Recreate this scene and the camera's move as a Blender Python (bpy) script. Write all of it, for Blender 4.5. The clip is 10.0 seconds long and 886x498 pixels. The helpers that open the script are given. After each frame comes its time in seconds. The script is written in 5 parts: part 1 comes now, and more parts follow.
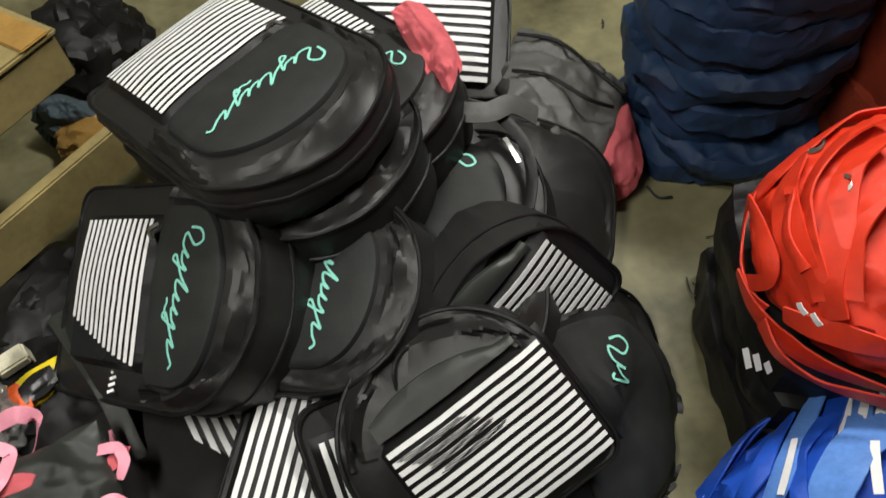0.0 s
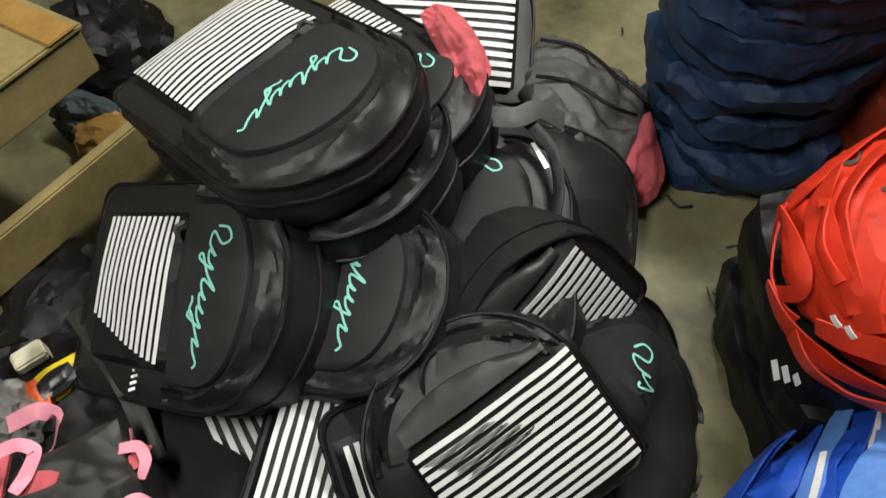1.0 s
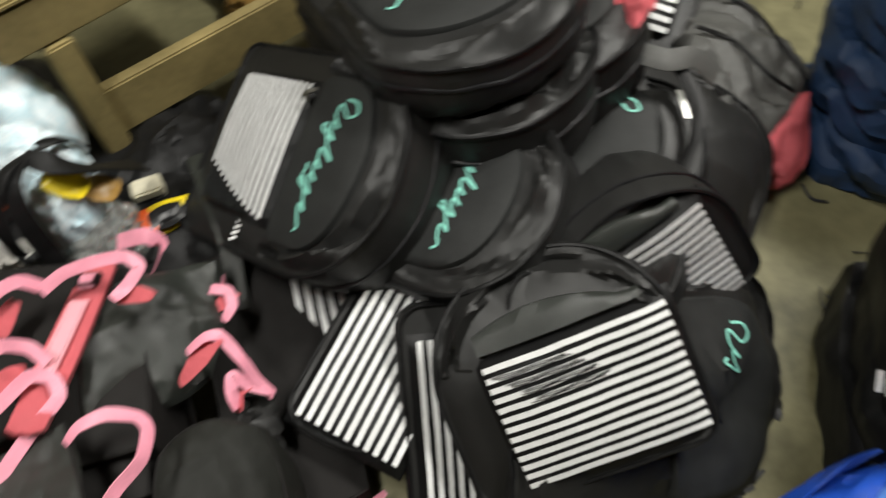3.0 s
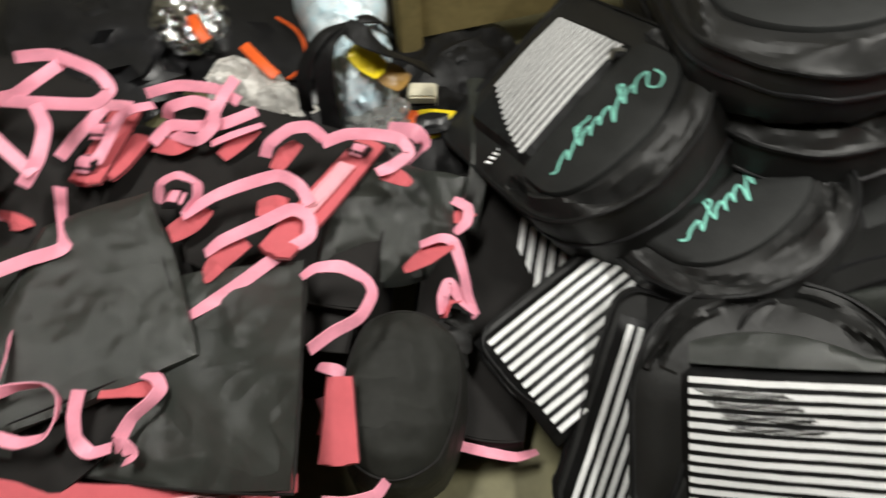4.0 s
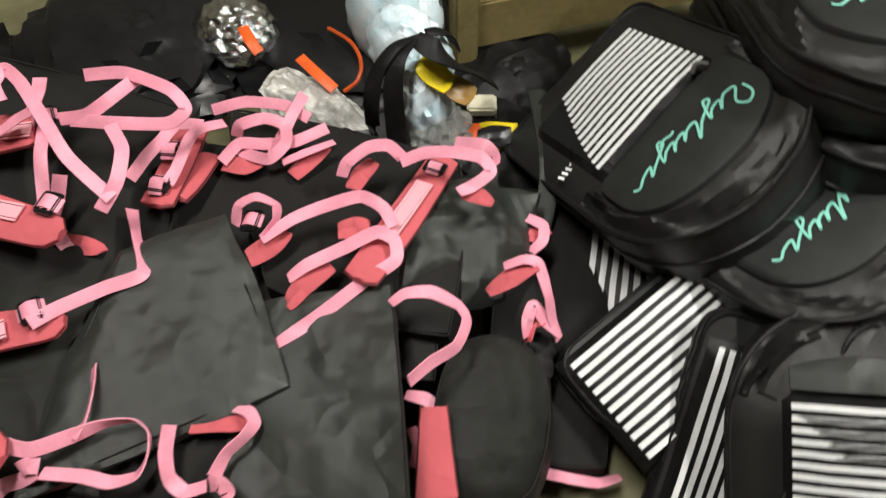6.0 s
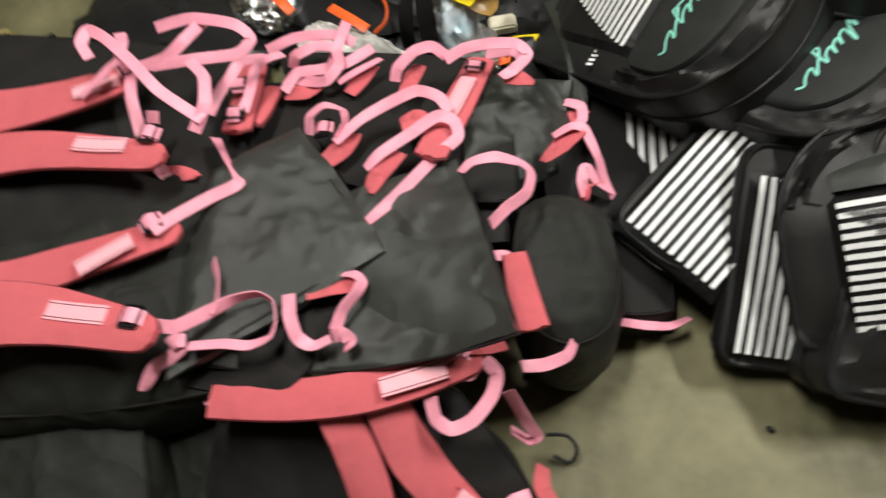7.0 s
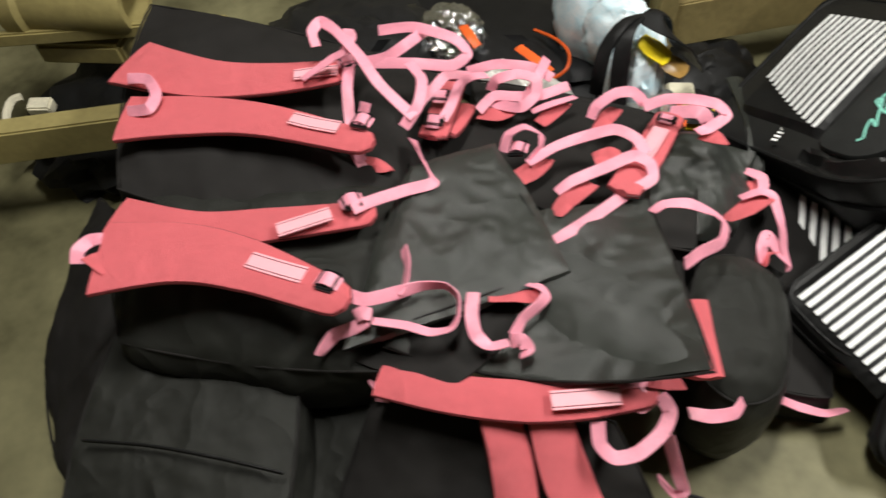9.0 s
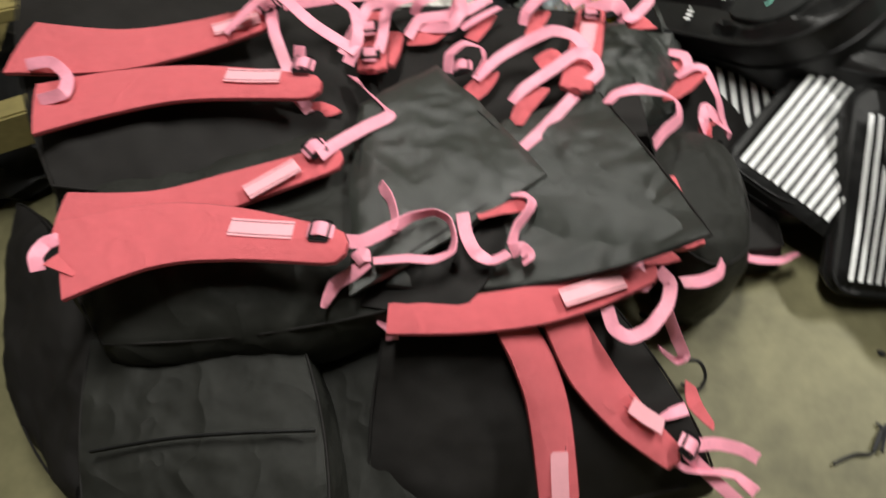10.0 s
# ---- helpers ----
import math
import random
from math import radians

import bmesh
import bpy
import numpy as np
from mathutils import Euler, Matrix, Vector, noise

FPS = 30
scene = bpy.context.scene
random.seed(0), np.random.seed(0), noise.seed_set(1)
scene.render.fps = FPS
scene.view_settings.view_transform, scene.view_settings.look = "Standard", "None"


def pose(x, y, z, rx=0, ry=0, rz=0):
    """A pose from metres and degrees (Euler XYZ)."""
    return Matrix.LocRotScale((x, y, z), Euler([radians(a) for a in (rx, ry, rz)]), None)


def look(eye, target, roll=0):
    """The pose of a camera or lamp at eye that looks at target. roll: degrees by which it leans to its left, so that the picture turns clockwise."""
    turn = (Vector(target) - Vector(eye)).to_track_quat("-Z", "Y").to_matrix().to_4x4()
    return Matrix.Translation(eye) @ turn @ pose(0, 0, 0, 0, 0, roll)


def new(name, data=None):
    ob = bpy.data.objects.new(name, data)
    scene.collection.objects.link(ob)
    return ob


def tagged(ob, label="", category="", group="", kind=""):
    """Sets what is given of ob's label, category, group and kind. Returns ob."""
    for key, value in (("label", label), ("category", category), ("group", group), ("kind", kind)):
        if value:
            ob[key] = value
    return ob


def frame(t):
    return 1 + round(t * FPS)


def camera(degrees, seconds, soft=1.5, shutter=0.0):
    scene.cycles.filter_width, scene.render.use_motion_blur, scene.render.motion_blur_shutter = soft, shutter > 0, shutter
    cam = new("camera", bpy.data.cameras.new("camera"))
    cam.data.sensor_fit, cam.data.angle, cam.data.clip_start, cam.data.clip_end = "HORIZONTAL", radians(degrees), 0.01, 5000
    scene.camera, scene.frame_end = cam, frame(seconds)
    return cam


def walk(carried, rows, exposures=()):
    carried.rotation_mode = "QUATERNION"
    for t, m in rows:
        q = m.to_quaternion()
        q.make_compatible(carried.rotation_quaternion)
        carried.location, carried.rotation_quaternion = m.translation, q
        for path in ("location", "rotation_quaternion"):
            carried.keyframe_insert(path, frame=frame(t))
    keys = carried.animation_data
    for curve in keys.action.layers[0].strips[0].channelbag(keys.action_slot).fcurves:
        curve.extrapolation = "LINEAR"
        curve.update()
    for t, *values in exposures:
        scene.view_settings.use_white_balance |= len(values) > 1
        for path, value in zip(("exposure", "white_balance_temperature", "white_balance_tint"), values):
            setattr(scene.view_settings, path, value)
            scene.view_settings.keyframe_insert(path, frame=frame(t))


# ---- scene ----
cam = camera(63.9, 10.0, shutter=0.6)
PATH = [
    (0, (0.219, 0.216, 1.192), (0.112, 1.354, -0.449), -5.8),
    (0.5, (0.204, 0.215, 1.196), (0.126, 1.392, -0.419), -4.9),
    (1, (0.172, 0.218, 1.19), (0.075, 1.366, -0.445), -4.1),
    (1.5, (0.177, 0.22, 1.186), (0.104, 1.32, -0.482), -3.2),
    (2, (0.182, 0.214, 1.187), (0.127, 1.294, -0.496), -0.8),
    (2.2, (0.186, 0.21, 1.177), (0.131, 1.288, -0.507), -1.0),
    (3.3, (0.121, 0.141, 1.143), (-0.346, 1.055, -0.574), -0.6),
    (3.5, (0.103, 0.109, 1.136), (-0.45, 0.969, -0.584), -0.0),
    (4, (0.084, 0.084, 1.122), (-0.628, 0.826, -0.593), -1.4),
    (4.5, (0.056, 0.053, 1.115), (-0.842, 0.63, -0.577), -2.9),
    (5, (0.014, 0.044, 1.108), (-0.931, 0.572, -0.573), -1.6),
    (5.5, (-0.022, 0.064, 1.112), (-0.863, 0.692, -0.59), -1.0),
    (5.7, (-0.04, 0.066, 1.115), (-0.774, 0.772, -0.606), 1.0),
    (6.8, (0.037, -0.149, 1.098), (-0.672, 0.65, -0.594), -6.0),
    (7, (0.051, -0.17, 1.105), (-0.716, 0.559, -0.592), -13.1),
    (7.5, (0.052, -0.217, 1.104), (-0.815, 0.496, -0.551), -18.9),
    (8, (0.03, -0.211, 1.123), (-0.767, 0.476, -0.578), -13.7),
    (8.5, (0.049, -0.249, 1.101), (-0.745, 0.63, -0.51), -8.0),
    (9, (-0.028, -0.332, 1.095), (-1.018, 0.411, -0.475), -7.1),
    (9.5, (-0.101, -0.397, 1.112), (-0.968, 0.406, -0.501), -6.8),
    (10, (-0.113, -0.428, 1.09), (-0.79, 0.413, -0.593), -7.3),
]
walk(cam, [(t, look(eye, target, roll)) for t, eye, target, roll in PATH], [(0, -0.1), (2, -0.1), (3.5, 0.0), (6, 0.0), (7, 0.12), (10, 0.18)])

# ---- world and light ----
world = bpy.data.worlds.new("world")
scene.world = world
world.use_nodes = True
world.node_tree.nodes["Background"].inputs[0].default_value = (0.9, 0.95, 1.0, 1)
world.node_tree.nodes["Background"].inputs[1].default_value = 0.075


def area_lamp(name, eye, target, sx, sy, watts, colour):
    data = bpy.data.lights.new(name, "AREA")
    data.shape, data.size, data.size_y, data.energy, data.color = "RECTANGLE", sx, sy, watts, colour
    ob = new(name, data)
    ob.matrix_world = look(eye, target)
    return ob


# unseen tube overhead, placed at the far right by the way shadows fall
area_lamp("unseen_lamp", (0.85, 1.7, 2.4), (0.2, 0.7, 0), 0.9, 0.18, 62, (1.0, 0.978, 0.912))
# added fill that brightens the pile of pink straps, no known fitting
area_lamp("unseen_lamp", (-0.6, 0.15, 2.45), (-0.45, 0.2, 0), 0.9, 0.18, 42, (1.0, 0.978, 0.912))


# ---- materials ----
def mat(name, colour, rough=0.6, metal=0.0, vary=0.25, scale=18.0, weave=0.0, weave_size=900.0, bump=0.15, sheen=0.0, spec=0.4, coat=0.0, second=None, fine_mix=0.6, creases=0.0, crease_scale=11.0):
    m = bpy.data.materials.new(name)
    m.use_nodes = True
    nt = m.node_tree
    b = nt.nodes["Principled BSDF"]
    b.inputs["Roughness"].default_value, b.inputs["Metallic"].default_value = rough, metal
    b.inputs["Specular IOR Level"].default_value = spec
    b.inputs["Sheen Weight"].default_value = sheen
    b.inputs["Coat Weight"].default_value = coat
    co = nt.nodes.new("ShaderNodeTexCoord")
    big, fine = nt.nodes.new("ShaderNodeTexNoise"), nt.nodes.new("ShaderNodeTexNoise")
    big.inputs["Scale"].default_value, big.inputs["Detail"].default_value = scale, 5
    fine.inputs["Scale"].default_value, fine.inputs["Detail"].default_value = scale * 9, 3
    info = nt.nodes.new("ShaderNodeObjectInfo")
    add = nt.nodes.new("ShaderNodeMath")
    add.operation, add.inputs[1].default_value = "MULTIPLY_ADD", fine_mix
    half = nt.nodes.new("ShaderNodeMath")
    half.operation, half.inputs[1].default_value, half.inputs[2].default_value, half.use_clamp = "MULTIPLY_ADD", 2.4 / (1 + fine_mix), -0.7, True
    ramp = nt.nodes.new("ShaderNodeMix")
    ramp.data_type = "RGBA"
    lo = tuple(c * (1 - vary) for c in colour)
    hi = second or tuple(min(1, c * (1 + vary)) for c in colour)
    ramp.inputs[6].default_value, ramp.inputs[7].default_value = (*lo, 1), (*hi, 1)
    for n in (big, fine):
        nt.links.new(co.outputs["Object"], n.inputs["Vector"])
    nt.links.new(fine.outputs["Fac"], add.inputs[0])
    nt.links.new(big.outputs["Fac"], add.inputs[2])
    nt.links.new(add.outputs[0], half.inputs[0])
    nt.links.new(half.outputs[0], ramp.inputs[0])
    nt.links.new(ramp.outputs[2], b.inputs["Base Color"])
    bp = nt.nodes.new("ShaderNodeBump")
    bp.inputs["Strength"].default_value, bp.inputs["Distance"].default_value = bump, 0.002
    if weave:
        wa, wb = nt.nodes.new("ShaderNodeTexWave"), nt.nodes.new("ShaderNodeTexWave")
        for w, d in ((wa, "X"), (wb, "Y")):
            w.bands_direction = d
            w.inputs["Scale"].default_value, w.inputs["Distortion"].default_value = weave_size / 1.6, 0.6
            nt.links.new(co.outputs["Object"], w.inputs["Vector"])
        mul = nt.nodes.new("ShaderNodeMath")
        mul.operation = "ADD"
        nt.links.new(wa.outputs["Fac"], mul.inputs[0])
        nt.links.new(wb.outputs["Fac"], mul.inputs[1])
        mix = nt.nodes.new("ShaderNodeMath")
        mix.operation, mix.inputs[1].default_value = "MULTIPLY_ADD", weave
        nt.links.new(mul.outputs[0], mix.inputs[0])
        nt.links.new(half.outputs[0], mix.inputs[2])
        nt.links.new(mix.outputs[0], bp.inputs["Height"])
    else:
        nt.links.new(half.outputs[0], bp.inputs["Height"])
    if creases:
        # sharp fold lines of crumpled cloth, other ones on each piece
        shift, warp = nt.nodes.new("ShaderNodeVectorMath"), nt.nodes.new("ShaderNodeTexNoise")
        shift.operation = "ADD"
        nt.links.new(co.outputs["Object"], shift.inputs[0])
        nt.links.new(info.outputs["Random"], shift.inputs[1])
        warp.inputs["Scale"].default_value, warp.inputs["Detail"].default_value, warp.inputs["Distortion"].default_value = crease_scale, 1.5, 0.5
        nt.links.new(shift.outputs[0], warp.inputs["Vector"])
        mid, ridge = nt.nodes.new("ShaderNodeMath"), nt.nodes.new("ShaderNodeMath")
        mid.operation, mid.inputs[1].default_value, ridge.operation = "SUBTRACT", 0.5, "ABSOLUTE"
        nt.links.new(warp.outputs["Fac"], mid.inputs[0])
        nt.links.new(mid.outputs[0], ridge.inputs[0])
        fold = nt.nodes.new("ShaderNodeBump")
        fold.inputs["Strength"].default_value, fold.inputs["Distance"].default_value, fold.invert = creases, 0.035, True
        nt.links.new(ridge.outputs[0], fold.inputs["Height"])
        nt.links.new(fold.outputs[0], bp.inputs["Normal"])
    nt.links.new(bp.outputs[0], b.inputs["Normal"])
    return m


BLACK = mat("black_nylon", (0.007, 0.007, 0.0072), 0.46, weave=0.15, scale=14, spec=0.28, creases=0.3)
GUSSET = mat("black_gusset_nylon", (0.0145, 0.0145, 0.014), 0.46, vary=0.15, weave=0.08, scale=20, spec=0.42, bump=0.2, creases=0.1, crease_scale=6.0)
CHARCOAL = mat("charcoal_neoprene", (0.019, 0.020, 0.0195), 0.6, scale=30, spec=0.3)
DARK = mat("dark_grey_nylon", (0.021, 0.0215, 0.019), 0.48, weave=0.15, scale=12, spec=0.15, bump=0.3, creases=0.5)
LINING = mat("grey_lining", (0.085, 0.085, 0.08), 0.42, weave=0.15, scale=14, spec=0.45, bump=0.3)
GREY = mat("grey_nylon", (0.027, 0.030, 0.0265), 0.34, vary=0.12, weave=0.1, scale=12, spec=0.5, bump=0.35, creases=0.4, crease_scale=7.0)
MESH = mat("black_mesh_foam", (0.0118, 0.0106, 0.01), 0.75, weave=0.3, weave_size=1400, scale=25, spec=0.25)
STRIPE = mat("white_print", (0.80, 0.805, 0.80), 0.5, vary=0.10, scale=40, spec=0.3)
TEAL = mat("teal_print", (0.26, 0.68, 0.56), 0.5, vary=0.1, scale=40)
CORAL = mat("coral_nylon", (0.72, 0.142, 0.165), 0.5, vary=0.08, weave=0.2, scale=9, spec=0.35, bump=0.6, creases=0.22, crease_scale=14.0)
PINK = mat("pink_webbing", (0.85, 0.325, 0.425), 0.36, vary=0.14, weave=0.2, weave_size=1500, scale=30, spec=0.4)
PALE = mat("pale_pink_tape", (0.86, 0.40, 0.46), 0.55, vary=0.06, weave=0.4, weave_size=2200, scale=20)
# thread of the tape stitching, and painted shade along the strap edges
EDGE = mat("dark_coral_stitch_and_shade", (0.10, 0.012, 0.015), 0.6, scale=20)
PLASTIC = mat("black_plastic", (0.012, 0.012, 0.013), 0.3, scale=40)
METAL = mat("grey_metal", (0.35, 0.35, 0.33), 0.35, metal=1.0, scale=60)
NAVY = mat("navy_nylon", (0.020, 0.046, 0.108), 0.42, weave=0.15, scale=12, spec=0.4, bump=0.4, creases=0.6, crease_scale=12.0)
RED = mat("orange_red_nylon", (0.70, 0.04, 0.014), 0.36, vary=0.15, weave=0.15, scale=10, spec=0.45, bump=0.4, creases=0.5, crease_scale=9.0)
# orange cloth darkened in its colour for the shade behind the navy stack
SHADED_ORANGE = mat("shaded_orange_cloth", (0.22, 0.03, 0.012), 0.6, scale=10)
BLUE = mat("blue_nylon", (0.016, 0.085, 0.52), 0.34, vary=0.15, weave=0.15, scale=10, spec=0.45, bump=0.4, creases=0.5, crease_scale=9.0)
PALEBLUE = mat("pale_blue_band", (0.10, 0.24, 0.62), 0.4, scale=15)
CONCRETE = mat("concrete", (0.105, 0.097, 0.044), 0.55, vary=0.5, scale=4.0, spec=0.35, bump=0.12, fine_mix=0.18, second=(0.28, 0.26, 0.14))
WALL = mat("painted_wall", (0.16, 0.15, 0.11), 0.8, scale=4)
WOOD = mat("old_wood", (0.26, 0.205, 0.085), 0.55, vary=0.3, scale=7, bump=0.4)
OLIVE = mat("olive_machine_paint", (0.30, 0.25, 0.10), 0.4, vary=0.25, scale=8, spec=0.5)
TAPE = mat("brown_tape", (0.33, 0.19, 0.05), 0.35, scale=12)
FOIL = mat("silver_foil", (0.85, 0.86, 0.86), 0.14, metal=1.0, vary=0.1, scale=60, bump=0.6)
CLEAR = mat("cloudy_plastic", (0.70, 0.71, 0.68), 0.12, vary=0.3, scale=22, spec=0.7, bump=0.8)
CLEAR.node_tree.nodes["Principled BSDF"].inputs["Transmission Weight"].default_value = 0.75
FILM = mat("thin_grey_film", (0.62, 0.60, 0.56), 0.22, vary=0.25, scale=20, spec=0.6, bump=0.8, creases=0.5, crease_scale=18.0)
WHITEBAG = mat("white_plastic_bag", (0.95, 0.97, 0.98), 0.25, vary=0.0, second=(0.50, 0.76, 0.86), scale=26, spec=0.5, bump=0.6)
YELLOW = mat("yellow_packet", (0.80, 0.62, 0.02), 0.35, vary=0.1, scale=30)
ORANGE = mat("orange_cord", (0.80, 0.12, 0.02), 0.45, scale=30)
CREAM = mat("cream_card", (0.62, 0.58, 0.44), 0.6, scale=25)
THREAD = mat("dark_thread", (0.02, 0.02, 0.022), 0.7, scale=50)
JEAN = mat("blue_grey_cloth", (0.06, 0.085, 0.10), 0.7, weave=0.3, scale=15)


# ---- mesh helpers ----
def part(name, bm, material, parent, label="", smooth=True, sharp=42):
    me = bpy.data.meshes.new(name)
    bmesh.ops.recalc_face_normals(bm, faces=bm.faces[:])
    bm.to_mesh(me)
    bm.free()
    for p in me.polygons:
        p.use_smooth = smooth
    if smooth:
        me.set_sharp_from_angle(angle=radians(sharp))
    me.materials.append(material)
    ob = new(name, me)
    if parent:
        ob.parent = parent
    return tagged(ob, label)


def thing(name, m, label, category, group="", kind=""):
    ob = new(name)
    ob.empty_display_size = 0.05
    ob.matrix_world = m
    return tagged(ob, label, category, group, kind)


def axes(o, xd, yd):
    """A pose at o with x along xd, y near yd."""
    x = Vector(xd).normalized()
    z = x.cross(Vector(yd)).normalized()
    y = z.cross(x)
    m = Matrix((x, y, z)).transposed().to_4x4()
    m.translation = Vector(o)
    return m


def smooth_path(pts, per=8, closed=False, pull=1.0):
    """A curve that runs through all the points; pull under 1 makes its bends tighter."""
    pts = [Vector(p) for p in pts]
    out, n = [], len(pts)
    for i in range(n if closed else n - 1):
        if closed:
            a, b, c, d = (pts[(i + k) % n] for k in (-1, 0, 1, 2))
        else:
            a, b, c, d = pts[max(i - 1, 0)], pts[i], pts[i + 1], pts[min(i + 2, n - 1)]
        for k in range(per):
            t = k / per
            ta, tb = (c - a) * 0.5 * pull, (d - b) * 0.5 * pull
            out.append(b * (2 * t ** 3 - 3 * t * t + 1) + ta * (t ** 3 - 2 * t * t + t) + c * (3 * t * t - 2 * t ** 3) + tb * (t ** 3 - t * t))
    if not closed:
        out.append(pts[-1])
    return out


def lerp_list(vals, f):
    if len(vals) == 1:
        return vals[0]
    k = f * (len(vals) - 1)
    i = min(int(k), len(vals) - 2)
    return vals[i] + (vals[i + 1] - vals[i]) * (k - i)


def ribbon_mesh(pts, widths, rolls=(0.0,), thick=0.0016, per=8, puff=0.0, base=(0, 0, 0), lift=0.0, centre=None):
    """A band along a path. widths and rolls (degrees, 0 lies flat) are spread along it; puff rounds a padded band."""
    path = smooth_path(pts, per)
    bm = bmesh.new()
    rows, n = [], len(path)
    cols = 6 if puff else 2
    for i, p in enumerate(path):
        tan = (path[min(i + 1, n - 1)] - path[max(i - 1, 0)])
        tan = tan.normalized() if tan.length > 1e-7 else Vector((1, 0, 0))
        side = tan.cross(p - Vector(centre) if centre else Vector((0, 0, 1)))
        side = side.normalized() if side.length > 1e-3 else Vector((1, 0, 0))
        f = i / (n - 1)
        side = Matrix.Rotation(radians(lerp_list(rolls, f)), 3, tan) @ side
        nor = side.cross(tan)
        if (nor.dot(p - Vector(centre)) if centre else nor.z) < 0:
            nor = -nor
        w = lerp_list(widths, f) / 2
        top, bot = [], []
        for k in range(cols):
            u = 2 * k / (cols - 1) - 1
            rise = puff * (1 - abs(u) ** 3)
            q = p + side * (u * w) - Vector(base) + nor * lift
            top.append(bm.verts.new(q + nor * (thick / 2 + rise)))
            bot.append(bm.verts.new(q - nor * (thick / 2)))
        rows.append(top + bot[::-1])
    m = cols * 2
    for a, b in zip(rows, rows[1:]):
        for k in range(m):
            bm.faces.new((a[k], a[(k + 1) % m], b[(k + 1) % m], b[k]))
    bm.faces.new(rows[0])
    bm.faces.new(rows[-1][::-1])
    return bm


def tube_mesh(pts, r, per=6, sides=6, closed=False, base=(0, 0, 0), raw=False):
    path = [Vector(p) for p in pts] if raw else smooth_path(pts, per, closed)
    bm, rows, n = bmesh.new(), [], len(path)
    for i, p in enumerate(path):
        a, b = (path[(i - 1) % n], path[(i + 1) % n]) if closed else (path[max(i - 1, 0)], path[min(i + 1, n - 1)])
        t = (b - a).normalized()
        s = t.cross(Vector((0.13, 0.2, 1))).normalized()
        q = t.cross(s)
        rows.append([bm.verts.new(p - Vector(base) + r * (math.cos(6.2832 * k / sides) * s + math.sin(6.2832 * k / sides) * q)) for k in range(sides)])
    for a, b in zip(rows, rows[1:] + (rows[:1] if closed else [])):
        for k in range(sides):
            bm.faces.new((a[k], a[(k + 1) % sides], b[(k + 1) % sides], b[k]))
    if not closed:
        bm.faces.new(rows[0])
        bm.faces.new(rows[-1][::-1])
    return bm


def box_mesh(sx, sy, sz, bevel=0.004, m=None, seg=2):
    bm = bmesh.new()
    bmesh.ops.create_cube(bm, size=1, matrix=Matrix.Diagonal((sx, sy, sz, 1)))
    if bevel:
        bmesh.ops.bevel(bm, geom=bm.edges[:], offset=bevel, segments=seg, affect="EDGES")
    if m:
        bmesh.ops.transform(bm, matrix=m, verts=bm.verts[:])
    return bm


def slab_mesh(corners, thick, puff=0.012, wrinkle=0.006, curl=0.0, rounding=0.15, n=22, seed=0.0, base=(0, 0, 0), grain=9.0, folds=0.0, bulge=0.012, sag=0.0):
    """A soft filled or folded piece of cloth over four top corners, with sides that hang down by thick and an underside."""
    c = [Vector(p) for p in corners]
    nor = (c[1] - c[0]).cross(c[3] - c[0]).normalized()
    if nor.z < 0:
        nor = -nor
    bm, base = bmesh.new(), Vector(base)
    grid = []
    for j in range(n + 1):
        row = []
        for i in range(n + 1):
            a, b = 2 * i / n - 1, 2 * j / n - 1
            a2, b2 = a * math.sqrt(1 - rounding * b * b), b * math.sqrt(1 - rounding * a * a)
            u, v = (a2 + 1) / 2, (b2 + 1) / 2
            p = c[0] * (1 - u) * (1 - v) + c[1] * u * (1 - v) + c[2] * u * v + c[3] * (1 - u) * v
            edge = (1 - a ** 4) * (1 - b ** 4)
            q = p * grain + Vector((seed, seed * 1.7, 0))
            h = puff * edge + wrinkle * (noise.noise(q) + 0.8 * crease(q * 1.3) + 0.25 * noise.noise(q * 6))
            if folds:
                s = noise.noise(Vector((q.x * 0.5, q.y * 0.5, seed)))
                h += folds * (abs(math.sin(q.x * 1.3 + q.y * 0.8 + 4 * s)) - 0.5)
            row.append(bm.verts.new(p + nor * h - Vector((0, 0, curl * (1 - edge) + sag * (1 - a * a) * (1 - b) / 2)) - base))
        grid.append(row)
    for j in range(n):
        for i in range(n):
            bm.faces.new((grid[j][i], grid[j][i + 1], grid[j + 1][i + 1], grid[j + 1][i]))
    ring = [grid[0][i] for i in range(n)] + [grid[j][n] for j in range(n)] + [grid[n][i] for i in range(n, 0, -1)] + [grid[j][0] for j in range(n, 0, -1)]
    mid = sum((v.co for v in ring), Vector()) / len(ring)
    last = ring
    for f, out in ((0.25, bulge), (0.7, bulge), (1.0, -0.004)):
        cur = []
        for v in ring:
            d = (v.co - mid)
            d.z = 0
            d.normalize()
            w = wrinkle * 1.2 * noise.noise((v.co + base) * 14 + Vector((seed, f * 5, 0)))
            cur.append(bm.verts.new(v.co + d * (out + w) - Vector((0, 0, thick * f))))
        for k in range(len(ring)):
            bm.faces.new((last[k], last[(k + 1) % len(ring)], cur[(k + 1) % len(ring)], cur[k]))
        last = cur
    bm.faces.new(last)
    return bm


